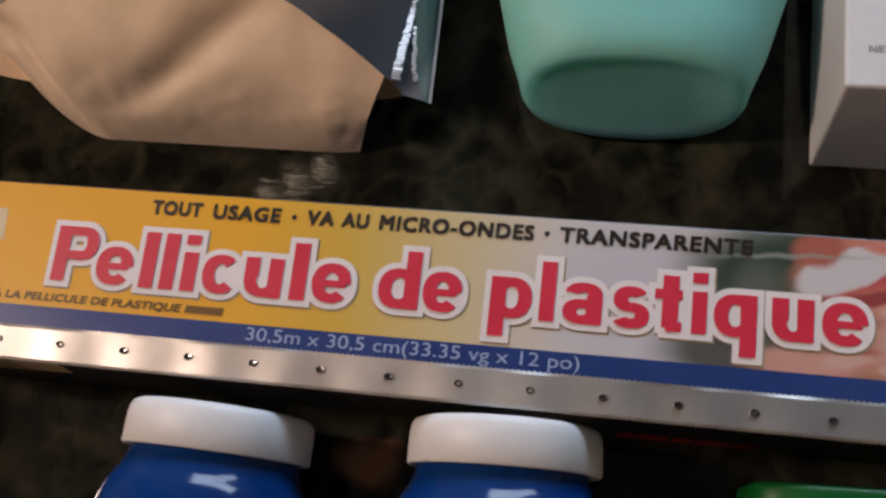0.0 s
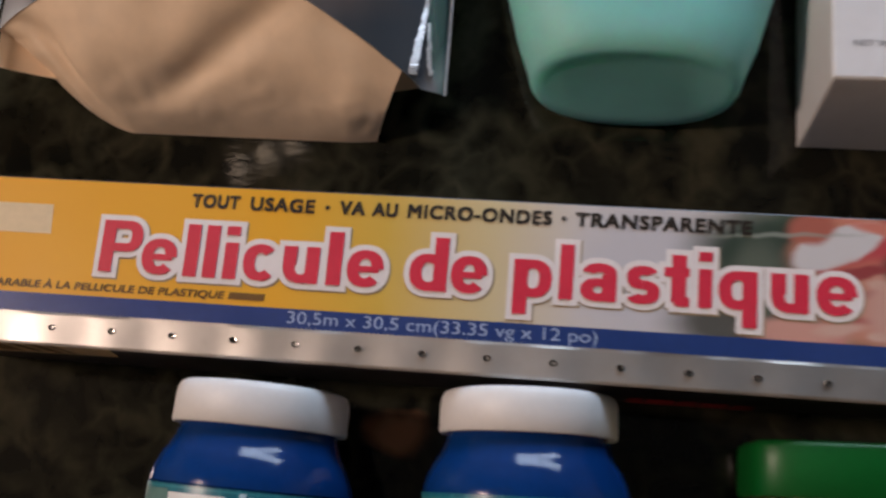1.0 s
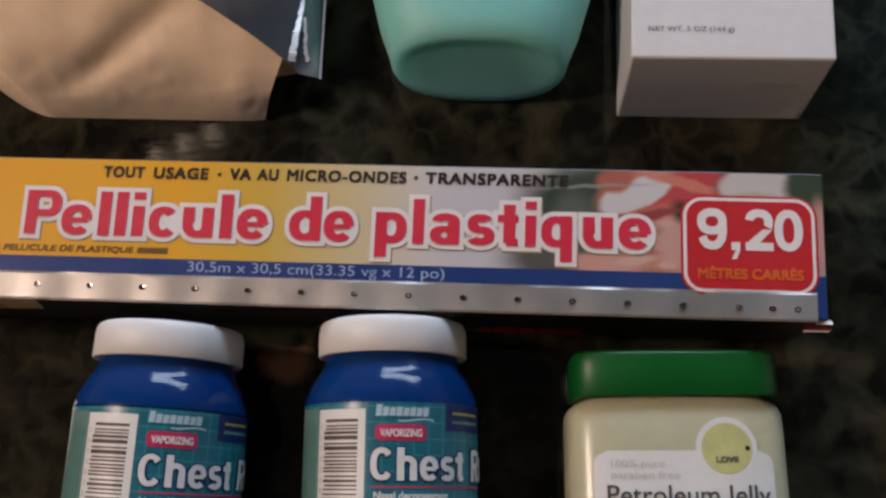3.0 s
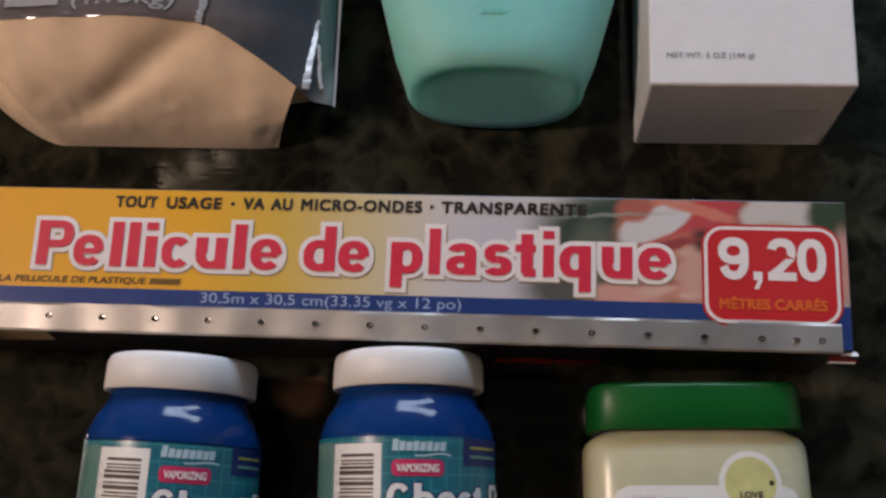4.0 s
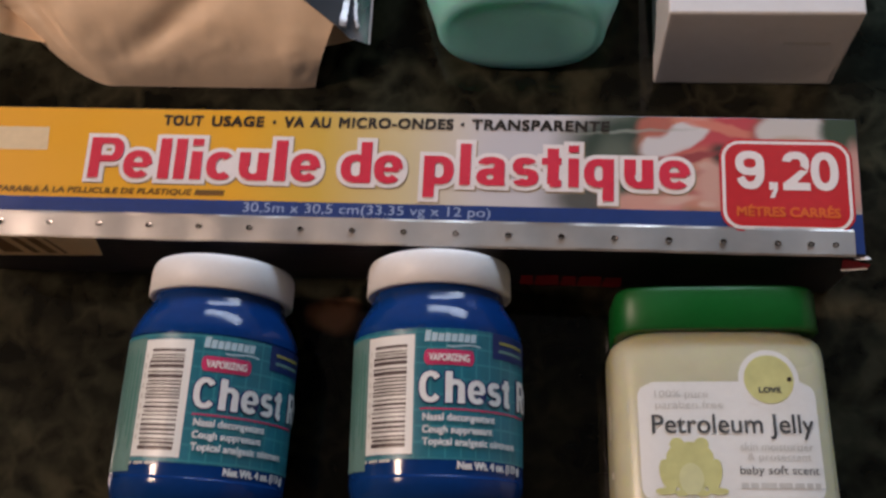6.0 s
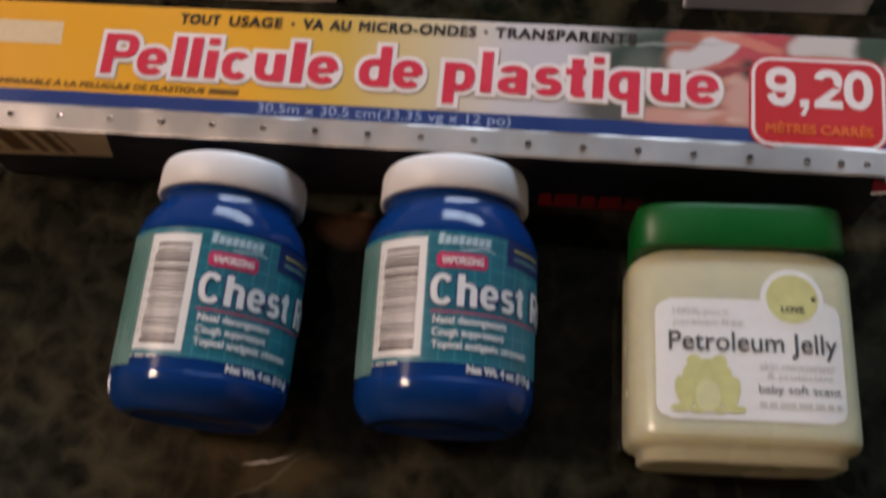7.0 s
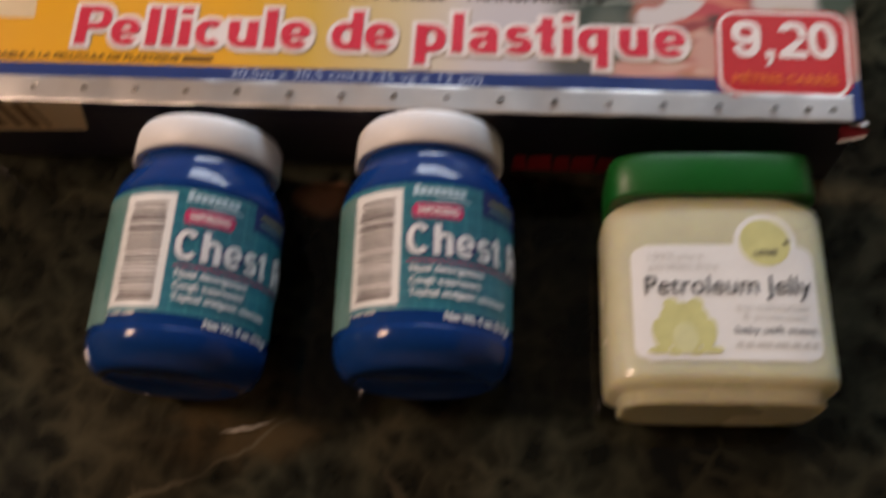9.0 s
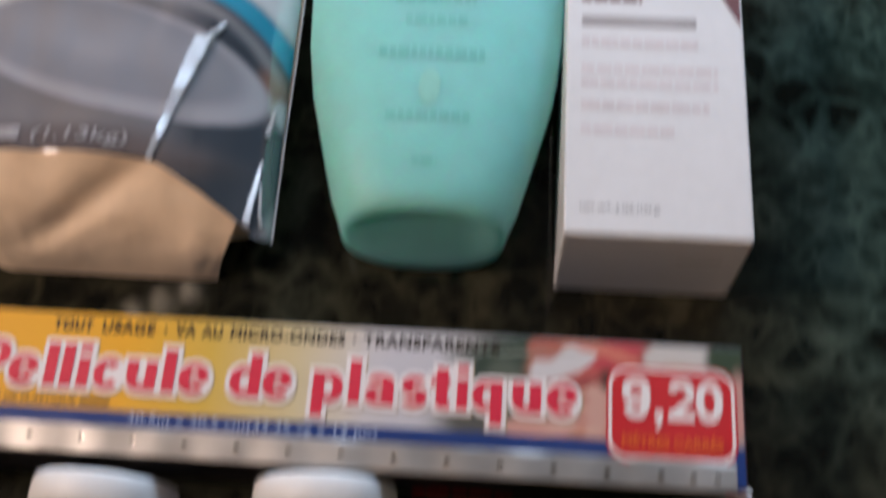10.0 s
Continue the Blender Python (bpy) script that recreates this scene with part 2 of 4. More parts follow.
BRAND_PALE = mat("brand_pale_ink", (0.42, 0.58, 0.66), 0.45, vary=0.05)
ORANGE_INK = mat("orange_ink", (0.70, 0.135, 0.02), 0.45, vary=0.08)
CREAM_INK = mat("cream_ink", (0.72, 0.56, 0.34), 0.5, vary=0.06)
WHITE_INK = mat("white_ink", (0.75, 0.76, 0.76), 0.45, vary=0.04)
STEEL = mat("cutter_steel", (0.62, 0.60, 0.575), 0.44, 1.0, vary=0.08, grain=120, bump=0.10, bump_scale=120)
RIVET = mat("dimple_steel", (0.32, 0.31, 0.30), 0.22, 1.0, vary=0.2)
CAP_WHITE = mat("white_cap_plastic", (0.80, 0.80, 0.80), 0.42, vary=0.03, bump=0.03)
BLUE_PLASTIC = mat("blue_plastic", (0.004, 0.036, 0.168), 0.13, vary=0.08, bump=0.03, bump_scale=120, spec=0.27)
GREEN_CAP = mat("green_cap_plastic", (0.003, 0.115, 0.018), 0.36, vary=0.06, bump=0.03)
JELLY = mat("cream_jelly_plastic", (0.57, 0.565, 0.385), 0.26, vary=0.05, grain=150, bump=0.03, bump_scale=150, sss=0.45, bleed=(0.014, 0.011, 0.004))
PAPER = mat("white_label_paper", (0.76, 0.77, 0.75), 0.4, vary=0.03)
LIME_INK = mat("lime_ink", (0.58, 0.58, 0.25), 0.45, vary=0.12, grain=200)
PALE_LIME = mat("pale_lime_ink", (0.64, 0.65, 0.36), 0.45, vary=0.1, grain=200)
DARK_TEXT = mat("dark_grey_ink", (0.07, 0.075, 0.075), 0.45, vary=0.1)
PALE_TEXT = mat("pale_grey_ink", (0.56, 0.56, 0.53), 0.45, vary=0.1)
SOAP_CARD = mat("white_carton_card", (0.76, 0.76, 0.77), 0.42, vary=0.03, grain=200)
MAROON_INK = mat("maroon_ink", (0.16, 0.05, 0.05), 0.45, vary=0.1)
ROSE_TEXT = mat("rose_grey_ink", (0.69, 0.625, 0.64), 0.45, vary=0.1)
AQUA = mat("aqua_plastic", (0.26, 0.68, 0.64), 0.56, vary=0.05, grain=100, bump=0.02, sss=0.5, bleed=(0.006, 0.022, 0.015))
AQUA_TEXT = mat("aqua_dark_ink", (0.19, 0.58, 0.53), 0.4, vary=0.1)
AQUA_PALE = mat("aqua_pale_ink", (0.30, 0.68, 0.60), 0.4, vary=0.1)
TAN_FILM = mat("tan_pouch_film", (0.88, 0.68, 0.48), 0.50, vary=0.08, grain=120, bump=0.10, bump_scale=110)
GREEN_LABEL = mat("pale_green_label", (0.13, 0.25, 0.23), 0.4, vary=0.12, grain=300)
NAVY_LABEL = mat("navy_label", (0.012, 0.025, 0.13), 0.4, vary=0.1)
YELLOW_TEXT = mat("yellow_ink", (0.34, 0.31, 0.08), 0.4, vary=0.1)
PINK_PILL = mat("crimson_ink", (0.55, 0.03, 0.12), 0.4, vary=0.08)
BAR_INK = mat("barcode_ink", (0.05, 0.03, 0.03), 0.45, vary=0.1)
BROWN_BAR = mat("brown_bar_ink", (0.20, 0.11, 0.04), 0.45, vary=0.1)
GLASS = mat("window_glass", (0.9, 0.95, 1.0), 0.02, vary=0.0, trans=1.0)


def lamp_glow():
    m = bpy.data.materials.new("lamp_glow")
    m.use_nodes = True
    b = m.node_tree.nodes["Principled BSDF"]
    b.inputs["Base Color"].default_value = (0.9, 0.85, 0.75, 1)
    b.inputs["Emission Color"].default_value = (1.0, 0.75, 0.5, 1)
    b.inputs["Emission Strength"].default_value = 3.0
    return m


def daylight():
    m = bpy.data.materials.new("daylight_sky")
    m.use_nodes = True
    b = m.node_tree.nodes["Principled BSDF"]
    b.inputs["Base Color"].default_value = (0.6, 0.75, 0.9, 1)
    b.inputs["Emission Color"].default_value = (0.66, 0.88, 1.0, 1)
    b.inputs["Emission Strength"].default_value = 1.6
    return m


# ---- mesh helpers ----
def part(name, bm, material, parent=None, label="", smooth=False):
    if isinstance(bm, bpy.types.Mesh):
        me = bm
    else:
        bmesh.ops.recalc_face_normals(bm, faces=bm.faces) if smooth else None
        me = bpy.data.meshes.new(name)
        bm.to_mesh(me)
        bm.free()
    me.materials.clear()
    me.materials.append(material)
    if smooth:
        for p in me.polygons:
            p.use_smooth = True
    ob = new(name, me)
    if parent:
        ob.parent = parent
    return tagged(ob, label)


def thing(name, place, label, category, group=""):
    ob = new(name)
    ob.empty_display_size = 0.02
    ob.matrix_basis = place
    return tagged(ob, label, category, group)


def box_bm(x0, x1, y0, y1, z0, z1, bevel=0.0, seg=2):
    bm = bmesh.new()
    bmesh.ops.create_cube(bm, size=1)
    for v in bm.verts:
        v.co = ((x0 + x1) / 2 + v.co.x * (x1 - x0), (y0 + y1) / 2 + v.co.y * (y1 - y0), (z0 + z1) / 2 + v.co.z * (z1 - z0))
    if bevel:
        bmesh.ops.bevel(bm, geom=bm.edges[:], offset=bevel, segments=seg, affect="EDGES", profile=0.5)
    return bm


def rings(loops, close=(True, True)):
    """A skin through closed loops of points, all of one length."""
    bm = bmesh.new()
    vs = [[bm.verts.new(p) for p in lp] for lp in loops]
    k = len(vs[0])
    for a, b in zip(vs, vs[1:]):
        for i in range(k):
            bm.faces.new((a[i], a[(i + 1) % k], b[(i + 1) % k], b[i]))
    if close[0]:
        bm.faces.new(vs[0][::-1])
    if close[1]:
        bm.faces.new(vs[-1])
    bmesh.ops.recalc_face_normals(bm, faces=bm.faces)
    return bm


def sheet(f, nu, nv):
    """A grid skin through f(u, v), u and v from 0 to 1."""
    bm = bmesh.new()
    vs = [[bm.verts.new(f(i / nu, j / nv)) for i in range(nu + 1)] for j in range(nv + 1)]
    for j in range(nv):
        for i in range(nu):
            bm.faces.new((vs[j][i], vs[j][i + 1], vs[j + 1][i + 1], vs[j + 1][i]))
    return bm


def flat(points, z=0.0):
    bm = bmesh.new()
    bm.faces.new([bm.verts.new((x, y, z)) for x, y in points])
    bmesh.ops.triangulate(bm, faces=bm.faces[:])
    return bm


def rounded(x0, x1, y0, y1, r, n=8):
    pts = []
    for cx, cy, a in ((x1 - r, y1 - r, 0), (x0 + r, y1 - r, 90), (x0 + r, y0 + r, 180), (x1 - r, y0 + r, 270)):
        pts += [(cx + r * math.cos(radians(a + 90 * i / n)), cy + r * math.sin(radians(a + 90 * i / n))) for i in range(n + 1)]
    return pts


def lettering(text, x0, x1, y0, y1, bold=0.0, shear=0.0, grow=0.0, spacing=1.0):
    """Letters as a flat mesh that fills the box. bold thickens the strokes by that part of the letter's height,
    grow adds a round rim of that width in metres, both by shifted copies stacked a hair's breadth apart."""
    cu = bpy.data.curves.new("letters", "FONT")
    cu.body, cu.shear, cu.resolution_u, cu.space_character = text, shear, 4, spacing
    ob = bpy.data.objects.new("letters", cu)
    me = bpy.data.meshes.new_from_object(ob)
    bpy.data.objects.remove(ob)
    bpy.data.curves.remove(cu)
    co = np.zeros(len(me.vertices) * 3)
    me.vertices.foreach_get("co", co)
    co = co.reshape(-1, 3)
    faces = [list(p.vertices) for p in me.polygons]
    bpy.data.meshes.remove(me)
    r = bold * (y1 - y0)
    lo, hi = co.min(axis=0), co.max(axis=0)
    sx, sy = (x1 - x0 - 2 * r) / (hi[0] - lo[0]), (y1 - y0 - 2 * r) / (hi[1] - lo[1])
    co = (co - [lo[0], lo[1], 0]) * [sx, sy, 0] + [x0 + r, y0 + r, 0]
    shifts = [(0.0, 0.0)]
    if grow:
        shifts += [((r + grow) * q * math.cos(a), (r + grow) * q * math.sin(a)) for q in (0.5, 1.0) for a in np.arange(14) * math.tau / 14]
    elif bold:
        shifts += [(r * i, r * j) for i in (-1, 0, 1) for j in (-1, 0, 1) if i or j]
    pts, fcs = [], []
    for n, (dx, dy) in enumerate(shifts):
        fcs += [[v + len(pts) for v in f] for f in faces]
        pts += [(x + dx, y + dy, 0.000006 * n) for x, y, z in co]
    me = bpy.data.meshes.new("letters")
    me.from_pydata(pts, [], fcs)
    me.update()
    return me


def heavy(ch, x0, x1, yb, yx, yt, yd, w, h, grow=0.0, slant=0.0):
    """A heavy sans-serif letter as a flat mesh of overlapping strokes: base line, x-height, top and descender, stroke widths."""
    pts, fcs, level = [], [], itertools.count()
    g = grow

    def poly(p):
        z = 0.000006 * next(level)
        fcs.append([len(pts) + i for i in range(len(p))])
        pts.extend((x + slant * (y - yb), y, z) for x, y in p)

    def rect(a, b, c, d):
        poly(((a - g, c - g), (b + g, c - g), (b + g, d + g), (a - g, d + g)))

    def arc(a, b, c, d, t0=0.0, t1=360.0, ww=w * 0.88, hh=h):
        cx, cy, rx, ry = (a + b) / 2, (c + d) / 2, (b - a) / 2, (d - c) / 2
        if t1 - t0 < 359:
            e = math.degrees(g / max(rx, 1e-6)) * 0.9
            t0, t1 = t0 - e, t1 + e
        n = max(8, int((t1 - t0) / 9))
        z = 0.000006 * next(level)
        base = len(pts)
        for i in range(n + 1):
            t = radians(t0 + (t1 - t0) * i / n)
            co, si = math.cos(t), math.sin(t)
            co, si = math.copysign(abs(co) ** 0.88, co), math.copysign(abs(si) ** 0.88, si)
            for ax, ay in ((rx + g, ry + g), (max(rx - ww - g, 0.00002), max(ry - hh - g, 0.00002))):
                y = cy + ay * si
                pts.append((cx + ax * co + slant * (y - yb), y, z))
        for i in range(n):
            fcs.append([base + 2 * i, base + 2 * i + 2, base + 2 * i + 3, base + 2 * i + 1])

    m = (yb + yx) / 2
    H = yt - yb
    if ch == "l":
        rect(x0, x1, yb, yt)
    elif ch == "i":
        rect(x0, x1, yb, yx)
        rect(x0, x1, yt - h * 1.05, yt)
    elif ch in "PR":
        ym = yb + 0.40 * H
        r = (yt - ym) / 2
        rect(x0, x0 + w, yb, yt)
        rect(x0, x1 - r, yt - h, yt)
        rect(x0, x1 - r, ym, ym + h)
        arc(x1 - 2 * r, x1, ym, yt, -90, 90)
        if ch == "R":
            poly(((x1 - w * 1.15, yb), (x1, yb), (x1 - r * 0.7, ym + h * 0.5), (x1 - r * 0.7 - w, ym + h * 0.5)))
    elif ch == "e":
        arc(x0, x1, yb, yx, 0, 360 if g else 318)
        rect(x0 + w * 0.6, x1 - w * 0.35, m - h * 0.42, m + h * 0.30)
    elif ch == "c":
        arc(x0, x1, yb, yx, 0 if g else 43, 360 if g else 317)
    elif ch == "C":
        arc(x0, x1, yb, yt, 38, 322)
    elif ch in "un":
        r = (x1 - x0) * 0.5
        rect(x0, x0 + w, yb + r, yx)
        rect(x1 - w, x1, yb, yx)
        arc(x0, x1, yb, yb + 2 * r, 180, 360)
    elif ch == "h":
        r = (x1 - x0) * 0.5
        rect(x0, x0 + w, yb, yt)
        rect(x1 - w, x1, yb, yx - r)
        arc(x0, x1, yx - 2 * r, yx, 0, 180)
    elif ch in "dbpq":
        arc(x0, x1, yb, yx)
        left = ch in "bp"
        rect(x0 if left else x1 - w, x0 + w if left else x1, yd if ch in "pq" else yb, yx if ch in "pq" else yt)
    elif ch == "a":
        r = (yx - yb) * 0.30
        rect(x1 - w, x1, yb, yx - r)
        arc(x0 + w * 0.1, x1, yx - 2 * r, yx, 0, 168)
        arc(x0, x1 - w * 0.1, yb, yb + (yx - yb) * 0.60, hh=h * 0.9)
    elif ch == "s":
        arc(x0 + w * 0.08, x1 - w * 0.1, m - h * 0.5, yx, 28, 270)
        arc(x0, x1, yb, m + h * 0.5, 208, 450)
    elif ch == "t":
        c = x0 + (x1 - x0) * 0.28
        rect(c, c + w, yb + h * 0.4, yt)
        rect(x0, x1, yx - h, yx)
        rect(c + w * 0.25, x1, yb, yb + h)
    elif ch == "0":
        arc(x0, x1, yb, yt)
    elif ch == "9":
        arc(x0, x1, yb + 0.36 * H, yt)
        arc(x0, x1, yb, yt, 205, 375)
    elif ch == "2":
        arc(x0, x1, yt - 0.62 * H, yt, -32, 172)
        rect(x0, x1, yb, yb + h)
        poly(((x0, yb + h * 0.8), (x0 + w * 1.3, yb + h * 0.8), (x1 - w * 0.1, yb + 0.50 * H), (x1 - w * 1.0, yb + 0.52 * H)))
    elif ch == ",":
        rect(x0, x1, yb, yb + h)
        poly(((x0 + w * 0.45, yb), (x1, yb), (x0 + w * 0.5, yd), (x0, yd)))
    me = bpy.data.meshes.new("letter")
    me.from_pydata(pts, [], fcs)
    me.update()
    return me


BASE, XH, TOP, DESC = 0.0177, 0.0288, 0.0338, 0.0127
TITLE = (("P", 75, 141, BASE, TOP), ("e", 141, 198, BASE - 0.0003, XH), ("l", 208, 231, BASE, TOP), ("l", 238, 261, BASE, TOP), ("i", 269, 292, BASE, TOP), ("c", 299, 354, BASE - 0.0003, XH),
         ("u", 360, 417, BASE - 0.0003, XH), ("l", 427, 451, BASE, TOP), ("e", 457, 514, BASE - 0.0003, XH), ("d", 552, 613, BASE - 0.0003, TOP), ("e", 616, 674, BASE - 0.0003, XH),
         ("p", 712, 772, DESC, XH), ("l", 781, 804, BASE, TOP), ("a", 813, 869, BASE - 0.0003, XH), ("s", 880, 933, BASE - 0.0003, XH), ("t", 937, 976, BASE - 0.0003, 0.0325), ("i", 987, 1009, BASE, TOP),
         ("q", 1016, 1074, DESC, XH), ("u", 1091, 1147, BASE - 0.0003, XH), ("e", 1155, 1216, BASE - 0.0003, XH))


def title_x(u):
    return float(np.interp(u, (74, 515, 720, 1010, 1215), (-0.1150, -0.0270, 0.0120, 0.0670, 0.1062)))


def moved(me, f):
    for v in me.vertices:
        v.co = f(v.co)
    me.update()
    return me


def lifted(me, z):
    return moved(me, lambda c: (c.x, c.y, c.z + z))


# ---- the room ----
def slab(name, x0, x1, y0, y1, z0, z1, material):
    ob = part(name, box_bm(x0, x1, y0, y1, z0, z1), material)
    return tagged(ob, kind="structure")


FLOOR = TABLE - 0.75
tagged(slab("floor", -2.1, 2.1, -2.1, 2.1, FLOOR - 0.05, FLOOR, FLOOR_WOOD), "brown wooden floor of the room")
# unseen ceiling, its tone set by how dark the marble should mirror it
tagged(slab("ceiling", -2.1, 2.1, -2.1, 2.1, 1.65, 1.70, CEILING), "unseen ceiling, kept dark for the marble's reflections")
# unseen wall, coloured brown to throw warm fill on the south-facing ends
tagged(slab("wall_south", -2.0, 2.0, -1.6, -1.5, FLOOR, 1.65, BOUNCE_WALL), "unseen brown wall added to bounce warm light")
tagged(slab("wall_west", -2.1, -2.0, -2.1, 2.1, FLOOR, 1.65, WHITE_WALL), "plain cream painted wall")


tagged(slab("wall_east", 2.0, 2.1, -1.6, 1.5, FLOOR, 1.65, WHITE_WALL), "plain cream painted wall")


def north_wall():
    """A wall with the window's opening through it."""
    xa, xb, za, zb = -0.32, 0.92, 0.44, 0.84
    bm = bmesh.new()
    for x0, x1, z0, z1 in ((-2.0, xa, FLOOR, 1.65), (xb, 2.0, FLOOR, 1.65), (xa, xb, FLOOR, za), (xa, xb, zb, 1.65)):
        b2 = box_bm(x0, x1, 1.4, 1.5, z0, z1)
        me = bpy.data.meshes.new("piece")
        b2.to_mesh(me)
        b2.free()
        bm.from_mesh(me)
        bpy.data.meshes.remove(me)
    tagged(part("wall_north", bm, WHITE_WALL), "plain cream painted wall with a window opening", kind="structure")
    win = tagged(new("window_1"), "white framed window with cool daylight", kind="structure")
    win.location = ((xa + xb) / 2, 1.45, za)
    w, h = (xb - xa) / 2, zb - za
    for x0, x1, z0, z1 in ((-w, -w + 0.03, 0, h), (w - 0.03, w, 0, h), (-w + 0.03, w - 0.03, 0, 0.03), (-w + 0.03, w - 0.03, h - 0.03, h)):
        part("window_frame", box_bm(x0, x1, -0.03, 0.03, z0, z1, 0.004), CAP_WHITE, win)
    pane = part("pane", box_bm(-w + 0.03, w - 0.03, -0.003, 0.003, 0.03, h - 0.03), GLASS, win)
    pane.visible_shadow = False
    tagged(part("backdrop", box_bm(-2.5, 3.0, 2.4, 2.42, -1.5, 3.0), daylight()), "pale blue daylight beyond the window", kind="structure")


north_wall()


# fixture added behind the unseen warm key light
def unseen_west_lamp():
    lamp = thing("unseen_west_lamp", pose(-2.0, 0.06, 1.42), "unseen warm lamp added on the west wall, white bracket", "lamp")
    part("bracket", box_bm(0, 0.50, -0.015, 0.015, -0.015, 0.015, 0.003), CAP_WHITE, lamp)
    part("back_plate", box_bm(0, 0.02, -0.06, 0.06, -0.09, 0.09, 0.004), CAP_WHITE, lamp)
    shade = rings([[(0.52 + d, r * math.cos(a) * 1.3, r * math.sin(a)) for a in np.arange(24) * math.tau / 24] for d, r in ((-0.03, 0.05), (0.0, 0.13), (0.02, 0.14))], (True, False))
    part("shade", shade, CAP_WHITE, lamp, "", True)


unseen_west_lamp()


def ceiling_lamp():
    lamp = thing("ceiling_lamp", pose(LAMP[0], LAMP[1], 1.65, 0, 0, 30), "ceiling lamp with three small warm bulbs", "lamp")
    part("rod", box_bm(-0.006, 0.006, -0.006, 0.006, -0.30, 0, 0.001), CAP_WHITE, lamp)
    part("bar", box_bm(-0.075, 0.075, -0.014, 0.014, -0.325, -0.30, 0.004), CAP_WHITE, lamp)
    glow = lamp_glow()
    for x in (-0.052, 0.0, 0.052):
        prof = ((0.010, -0.325), (0.014, -0.333), (0.0165, -0.345), (0.015, -0.357), (0.008, -0.364))
        part("bulb", rings([[(x + r * math.cos(a), r * math.sin(a), z) for a in np.arange(16) * math.tau / 16] for r, z in prof]), glow, lamp, "warm glowing bulb", True)


ceiling_lamp()


def table():
    t = thing("table", pose(0, 0, FLOOR), "polished dark green veined marble table", "table")
    part("tabletop", box_bm(-0.75, 0.62, -0.45, 0.55, 0.72, 0.75, 0.004), MARBLE, t, "polished dark green marble top with pale veins")
    for x in (-0.66, 0.53):
        for y in (-0.36, 0.46):
            part("leg", box_bm(x - 0.03, x + 0.03, y - 0.03, y + 0.03, 0, 0.72, 0.004), DARK_WOOD, t)


table()


# ---- the cling film box ----
def film_box():
    x0, x1, y0, y1, h = -0.168, 0.165, -0.005, 0.0465, 0.048
    b = thing("cling_film_box", pose(0, 0, TABLE), "long yellow and blue cling film carton with steel cutter", "box")
    part("carton", box_bm(x0, x1, y0, y1, 0, h, 0.0008), NAVY_CARD, b, "dark printed cardboard carton")

    face = mat("printed_face", (1, 1, 1), 0.46, vary=0.0)
    p = Paint(face)
    yellow, deep, beige, pale = (0.82, 0.41, 0.013), (0.80, 0.37, 0.010), (0.64, 0.54, 0.31), (0.62, 0.58, 0.56)
    p.ramp(0, [(-0.168, deep), (-0.06, yellow), (-0.028, (0.66, 0.43, 0.06)), (0.004, beige), (0.03, pale), (0.165, (0.42, 0.40, 0.38))])
    green, dgreen, rose, white, flesh = (0.06, 0.10, 0.05), (0.025, 0.045, 0.03), (0.50, 0.06, 0.07), (0.62, 0.60, 0.60), (0.55, 0.22, 0.14)
    p.ellipse(0.048, 0.026, 0.020, 0.020, (0.55, 0.55, 0.60), 0.5, alpha=0.8)
    p.ellipse(0.120, 0.030, 0.050, 0.030, green, 0.25)
    p.ellipse(0.082, 0.034, 0.020, 0.012, dgreen, 0.5)
    p.ellipse(0.072, 0.013, 0.016, 0.006, (0.09, 0.09, 0.08), 0.5)
    p.ellipse(0.110, 0.040, 0.020, 0.010, rose, 0.2, 25)
    p.ellipse(0.101, 0.040, 0.015, 0.0065, flesh, 0.3, 28)
    p.ellipse(0.1005, 0.0375, 0.0135, 0.0055, white, 0.12, 24)
    p.ellipse(0.112, 0.021, 0.016, 0.012, flesh, 0.3)
    p.ellipse(0.106, 0.0235, 0.006, 0.0012, (0.34, 0.06, 0.05), 0.5, 18)
    p.ellipse(0.113, 0.0265, 0.005, 0.0014, (0.62, 0.44, 0.36), 0.5, -10)
    p.ellipse(0.1045, 0.0165, 0.007, 0.0012, (0.42, 0.07, 0.06), 0.5, 8)
    p.ellipse(0.0985, 0.0115, 0.004, 0.0020, (0.48, 0.05, 0.06), 0.4)
    p.ellipse(0.1120, 0.0125, 0.003, 0.0016, (0.66, 0.50, 0.42), 0.5)
    p.ellipse(0.0935, 0.0425, 0.0065, 0.0045, (0.42, 0.12, 0.08), 0.3, 20)
    p.ellipse(0.116, 0.020, 0.009, 0.010, (0.58, 0.34, 0.28), 0.5)
    p.ellipse(0.090, 0.0125, 0.014, 0.004, (0.60, 0.32, 0.26), 0.4)
    p.ellipse(0.128, 0.0405, 0.014, 0.005, rose, 0.2, -25)
    p.ellipse(0.118, 0.0415, 0.016, 0.0018, (0.62, 0.20, 0.14), 0.4, -14)
    p.ellipse(0.142, 0.0400, 0.0150, 0.0085, (0.35, 0.08, 0.06), 0.15)
    p.ellipse(0.1425, 0.0405, 0.0135, 0.0072, (0.58, 0.55, 0.52), 0.14)
    p.ellipse(0.140, 0.0370, 0.008, 0.002, (0.50, 0.42, 0.33), 0.5, 8)
    p.ellipse(0.160, 0.0420, 0.008, 0.010, (0.035, 0.06, 0.03), 0.3)
    p.ellipse(0.163, 0.024, 0.004, 0.012, (0.55, 0.30, 0.26), 0.4)
    p.ellipse(0.1185, 0.0310, 0.0060, 0.0042, (0.05, 0.03, 0.02), 0.4, -20)
    p.ellipse(0.1060, 0.0300, 0.010, 0.0016, (0.30, 0.05, 0.05), 0.4, 12)
